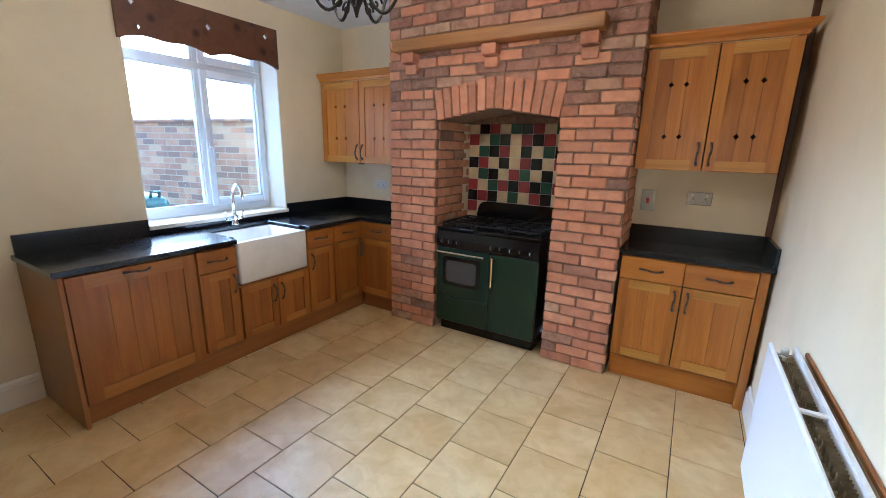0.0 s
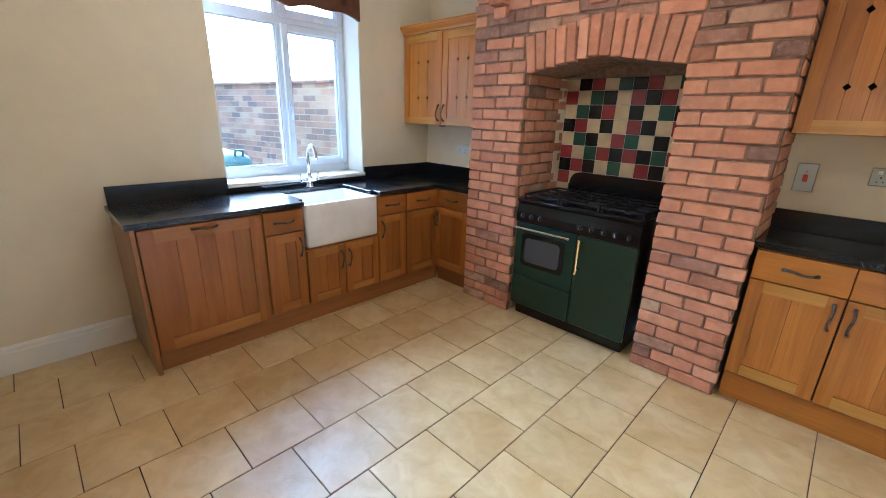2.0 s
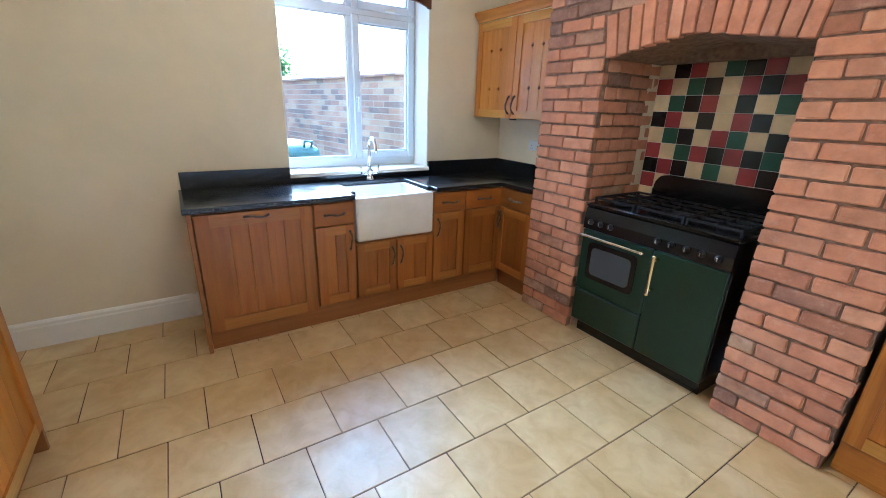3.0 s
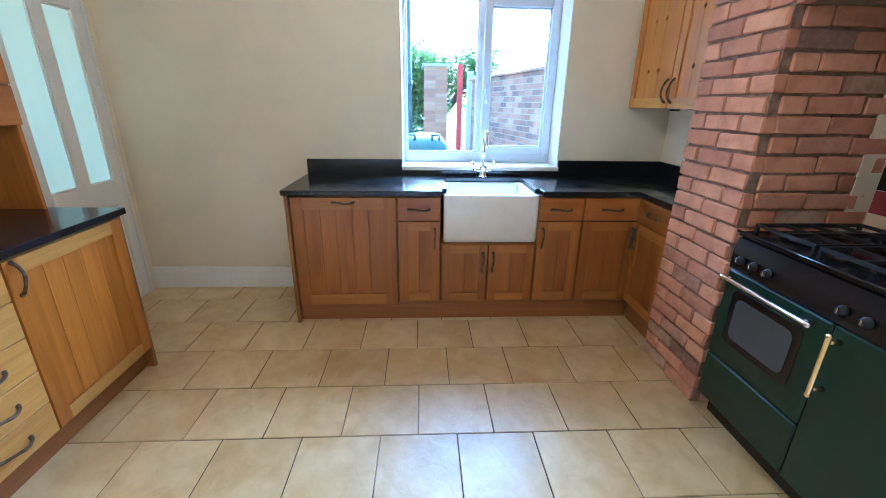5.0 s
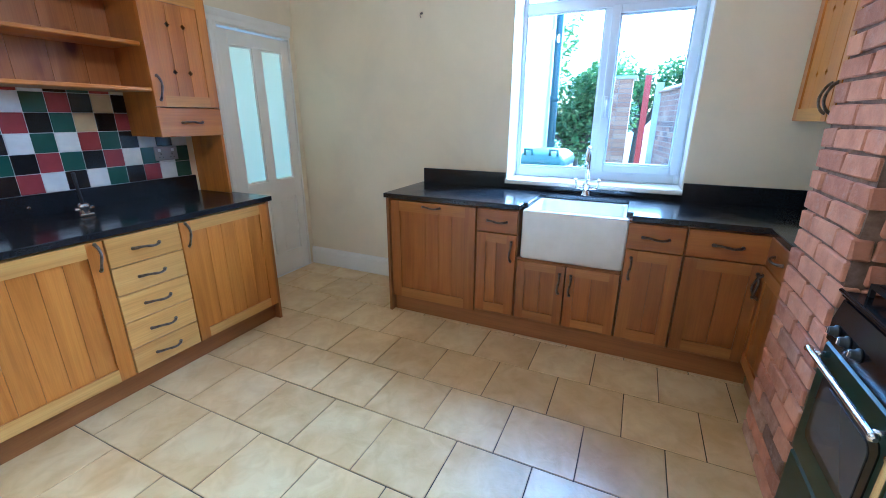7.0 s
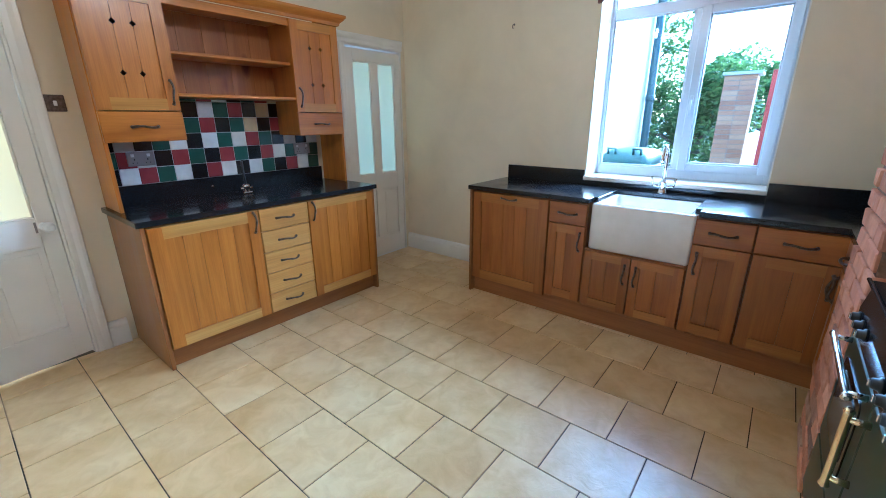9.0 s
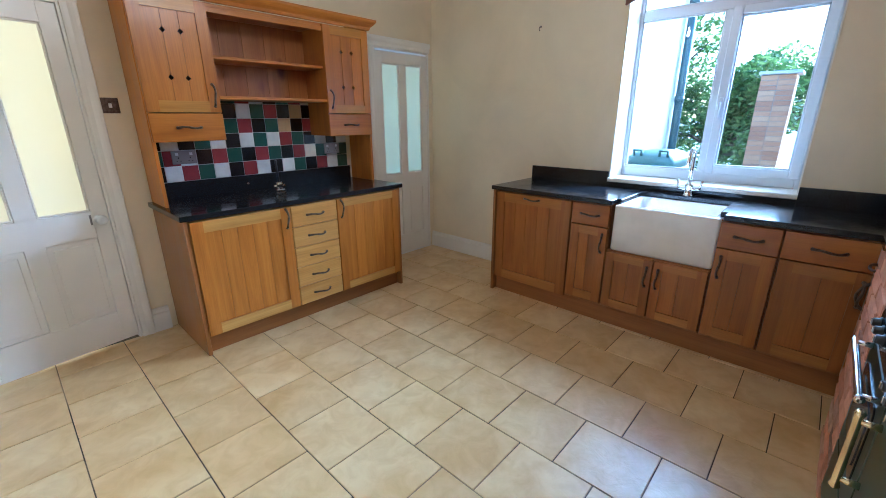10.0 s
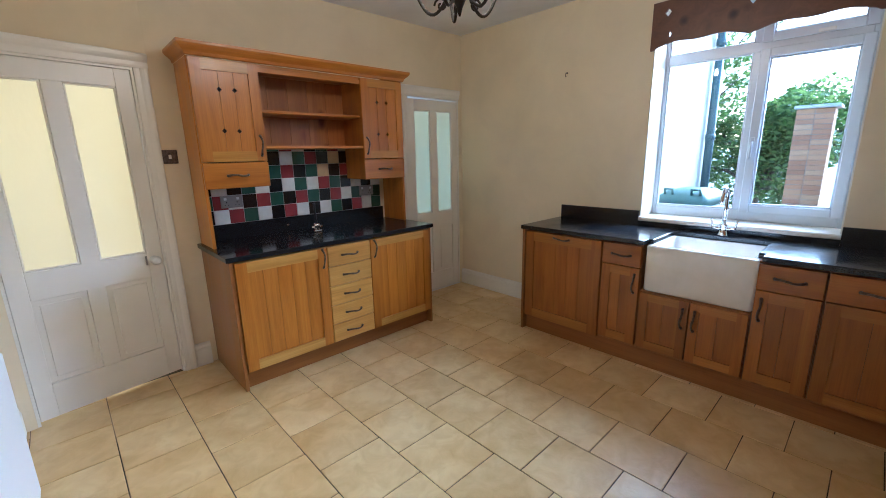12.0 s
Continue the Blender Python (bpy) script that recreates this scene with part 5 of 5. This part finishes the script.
while x < GL:
    prism(bm, [(-0.15, 1.83), (0.15, 1.83), (0.15, 1.855), (0.0, 1.93), (-0.15, 1.855)], "x", x + 0.004, x + 0.22)
    x += 0.226
tagged(part("coping", bm, old_brick, gw, "sloping tile coping"), kind="stuff")

pier = thing("brick_pier", "red brick gate pier at the end of the garden", "pier", pose(-8.75, 1.70, GZ))
bm = B()
for i in range(27):
    for jx in range(2):
        for jy in range(2):
            cbox(bm, -0.24 + 0.226 * jx, -0.02 + 0.226 * jx, -0.24 + 0.226 * jy, -0.02 + 0.226 * jy, i * 0.077, i * 0.077 + 0.07, 0.004)
tagged(part("brickwork", bm, pier_brick, pier), kind="stuff")
bm = B()
cbox(bm, -0.235, 0.2, -0.235, 0.2, 0, 2.078, 0)
part("core", bm, paving, pier)
bm = B()
cbox(bm, -0.27, 0.27, -0.27, 0.27, 2.079, 2.13, 0.01)
part("cap", bm, render_white, pier)
bm = B()
cbox(bm, -0.05, 0.05, -0.05, 0.05, 0, 2.12, 0.006)
single("gate_post", bm, red_paint, "red painted wooden gate post", "post", pose(-8.5, 2.14, GZ))
bm = B()
cbox(bm, -0.05, 0.05, -0.06, 0.06, 0, 2.0, 0.006)
single("fence_post", bm, render_white, "pale concrete fence post", "post", pose(-8.45, 2.33, GZ))

# white rendered wing of the house beside the window
wing = thing("house_wing", "white rendered wing of the house with a downpipe", "house", pose(-4.16, -0.5, GZ))
bm = B()
cbox(bm, -0.69, 0.69, -2.4, 1.735, 0, 3.3, 0.01)
part("wall", bm, render_white, wing)
bm = B()
prism(bm, [(-0.85, 3.3), (0.69, 3.3), (0.69, 4.1)], "y", -2.5, 1.85)
part("roof", bm, pipe_grey, wing)
bm = B()
cbox(bm, -0.8, -0.69, -2.4, 1.85, 3.2, 3.3, 0.01)
part("gutter", bm, pipe_grey, wing)
dp = B()
tube(dp, [(-0.63, 1.785, 0.05), (-0.63, 1.785, 3.22)], 0.038, 12)
for z in (0.9, 1.62, 2.5):
    lathe(dp, [(0.046, -0.03), (0.046, 0.03)], Matrix.Translation((-0.63, 1.785, z)), 12)
part("downpipe", dp, pipe_grey, wing, "dark grey downpipe")

# wheeled bin under the window
wb = thing("wheeled_bin", "dark green wheeled refuse bin with a domed lid", "bin", pose(-3.87, 1.44, GZ - 0.02, 0, 0, 90))
bm = B()
lo, hi = rounded(-0.15, 0.15, -0.22, 0.22, 0.04), rounded(-0.185, 0.185, -0.3, 0.28, 0.05)
a = [bm.verts.new((x, y, 0.06)) for x, y in lo]
b = [bm.verts.new((x, y, 1.08)) for x, y in hi]
for k in range(len(a)):
    bm.faces.new([a[k], a[(k + 1) % len(a)], b[(k + 1) % len(a)], b[k]]).smooth = True
bm.faces.new(a[::-1])
bm.faces.new(b)
part("body", bm, bin_green, wb)
bm = B()
lv = []
for sc, z in ((1.04, 1.08), (1.04, 1.12), (0.97, 1.155), (0.75, 1.19), (0.35, 1.205)):
    lv.append([bm.verts.new((x * sc, y * sc, z)) for x, y in hi])
for p, q in zip(lv, lv[1:]):
    for k in range(len(p)):
        bm.faces.new([p[k], p[(k + 1) % len(p)], q[(k + 1) % len(p)], q[k]]).smooth = True
bm.faces.new(lv[0][::-1])
bm.faces.new(lv[-1])
part("lid", bm, bin_green, wb)
for sx in (-0.13, 0.07):
    bm = B()
    tube(bm, [(sx, -0.26, 1.15), (sx, -0.275, 1.21), (sx + 0.06, -0.275, 1.21), (sx + 0.06, -0.26, 1.15)], 0.012, 8)
    part("handle", bm, bin_green, wb)
for sx in (-0.195, 0.155):
    bm = B()
    lathe(bm, [(0.06, 0), (0.1, 0.005), (0.1, 0.035), (0.06, 0.04)], pose(sx, 0.25, 0.1, 0, 90, 0), 18)
    part("wheel", bm, black_plastic, wb)


def shrub(name, label, category, m, parts_, leaves, seed, trunk_h):
    """Trunk with limbs and a crown of small leaves scattered in uneven clumps."""
    r = random.Random(seed)
    t = thing(name, label, category, m)
    bm = B()
    tube(bm, [(0, 0, 0), (0.03, 0.02, trunk_h * 0.5), (0, 0.05, trunk_h)], [0.09, 0.07, 0.05], 9)
    for cx, cy, cz, cr in parts_:
        tube(bm, [(0, 0.03, trunk_h * 0.6), (cx * 0.5, cy * 0.5, (trunk_h * 0.6 + cz) / 2 + 0.1), (cx, cy, cz)], [0.045, 0.03, 0.01], 6)
    part("trunk", bm, bark, t)
    verts, faces = [], []
    for n in range(leaves):
        cx, cy, cz, cr = parts_[r.randrange(len(parts_))]
        d = Vector((r.gauss(0, 1), r.gauss(0, 1), r.gauss(0, 1))).normalized() * cr * (0.55 + 0.5 * r.random() ** 0.5)
        p = Vector((cx, cy, cz)) + d
        a = Vector((r.gauss(0, 1), r.gauss(0, 1), r.gauss(0, 0.5))).normalized()
        b = a.cross(Vector((r.gauss(0, 1), r.gauss(0, 1), r.gauss(0, 1)))).normalized()
        L, W = r.uniform(0.045, 0.085), r.uniform(0.02, 0.035)
        k = len(verts)
        verts += [p - a * L, p + b * W, p + a * L, p - b * W]
        faces.append((k, k + 1, k + 2, k + 3))
    me = bpy.data.meshes.new("crown")
    me.from_pydata([tuple(v) for v in verts], [], faces)
    me.materials.append(leaf)
    tagged(part("crown", me, None, t), kind="stuff")
    return t


def clumps(seed, n, sx, sy, z0, z1, r0, r1):
    r = random.Random(seed)
    return [(r.uniform(-sx, sx), r.uniform(-sy, sy), r.uniform(z0, z1), r.uniform(r0, r1)) for _ in range(n)]


shrub("laurel_bush", "dense green leafy bush beyond the yard", "bush", pose(-9.6, 0.9, GZ), clumps(1, 34, 0.7, 0.9, 0.4, 2.2, 0.25, 0.45), 9000, 3, 1.3)
shrub("garden_tree", "tall leafy green tree beyond the yard", "tree", pose(-10.6, -1.2, GZ), clumps(2, 46, 1.2, 1.5, 1.0, 4.0, 0.3, 0.55), 13000, 5, 2.2)
shrub("garden_tree", "slender leafy tree behind the garden wall", "tree", pose(-12.5, 2.0, GZ), clumps(3, 26, 0.9, 1.1, 1.4, 2.7, 0.3, 0.5), 7000, 7, 1.8)

# ---- floor tiles ----
def floor_mesh(w, d):
    bm = B()
    cbox(bm, 0, w, 0, d, -0.006, 0.0, 0.0022)
    return mesh_of("tile", bm, floor_tile)


P, J = 0.3368, 0.0045
FT = {}
rng = random.Random(12)
k0 = math.floor((XW + 2.275) / P)
row = k0
while -2.275 + row * P < XR:
    a0 = -2.275 + row * P
    a, b = max(a0 + J / 2, XW + 0.001), min(a0 + P - J / 2, XR - 0.001)
    off = 0.222 if row % 2 == 0 else 0.057
    off += 0.0065 * row
    j = math.floor((YD - off) / P)
    while off + j * P < YT:
        c0 = off + j * P
        c, d = max(c0 + J / 2, YD + 0.001), min(c0 + P - J / 2, YB)
        if b - a > 0.02 and d - c > 0.02:
            key = (round(b - a, 4), round(d - c, 4))
            if key not in FT:
                FT[key] = floor_mesh(b - a, d - c)
            part("tile", FT[key], None, floor, "", Matrix.Translation((a, c, rng.uniform(-0.0008, 0.0004))))
        j += 1
    row += 1
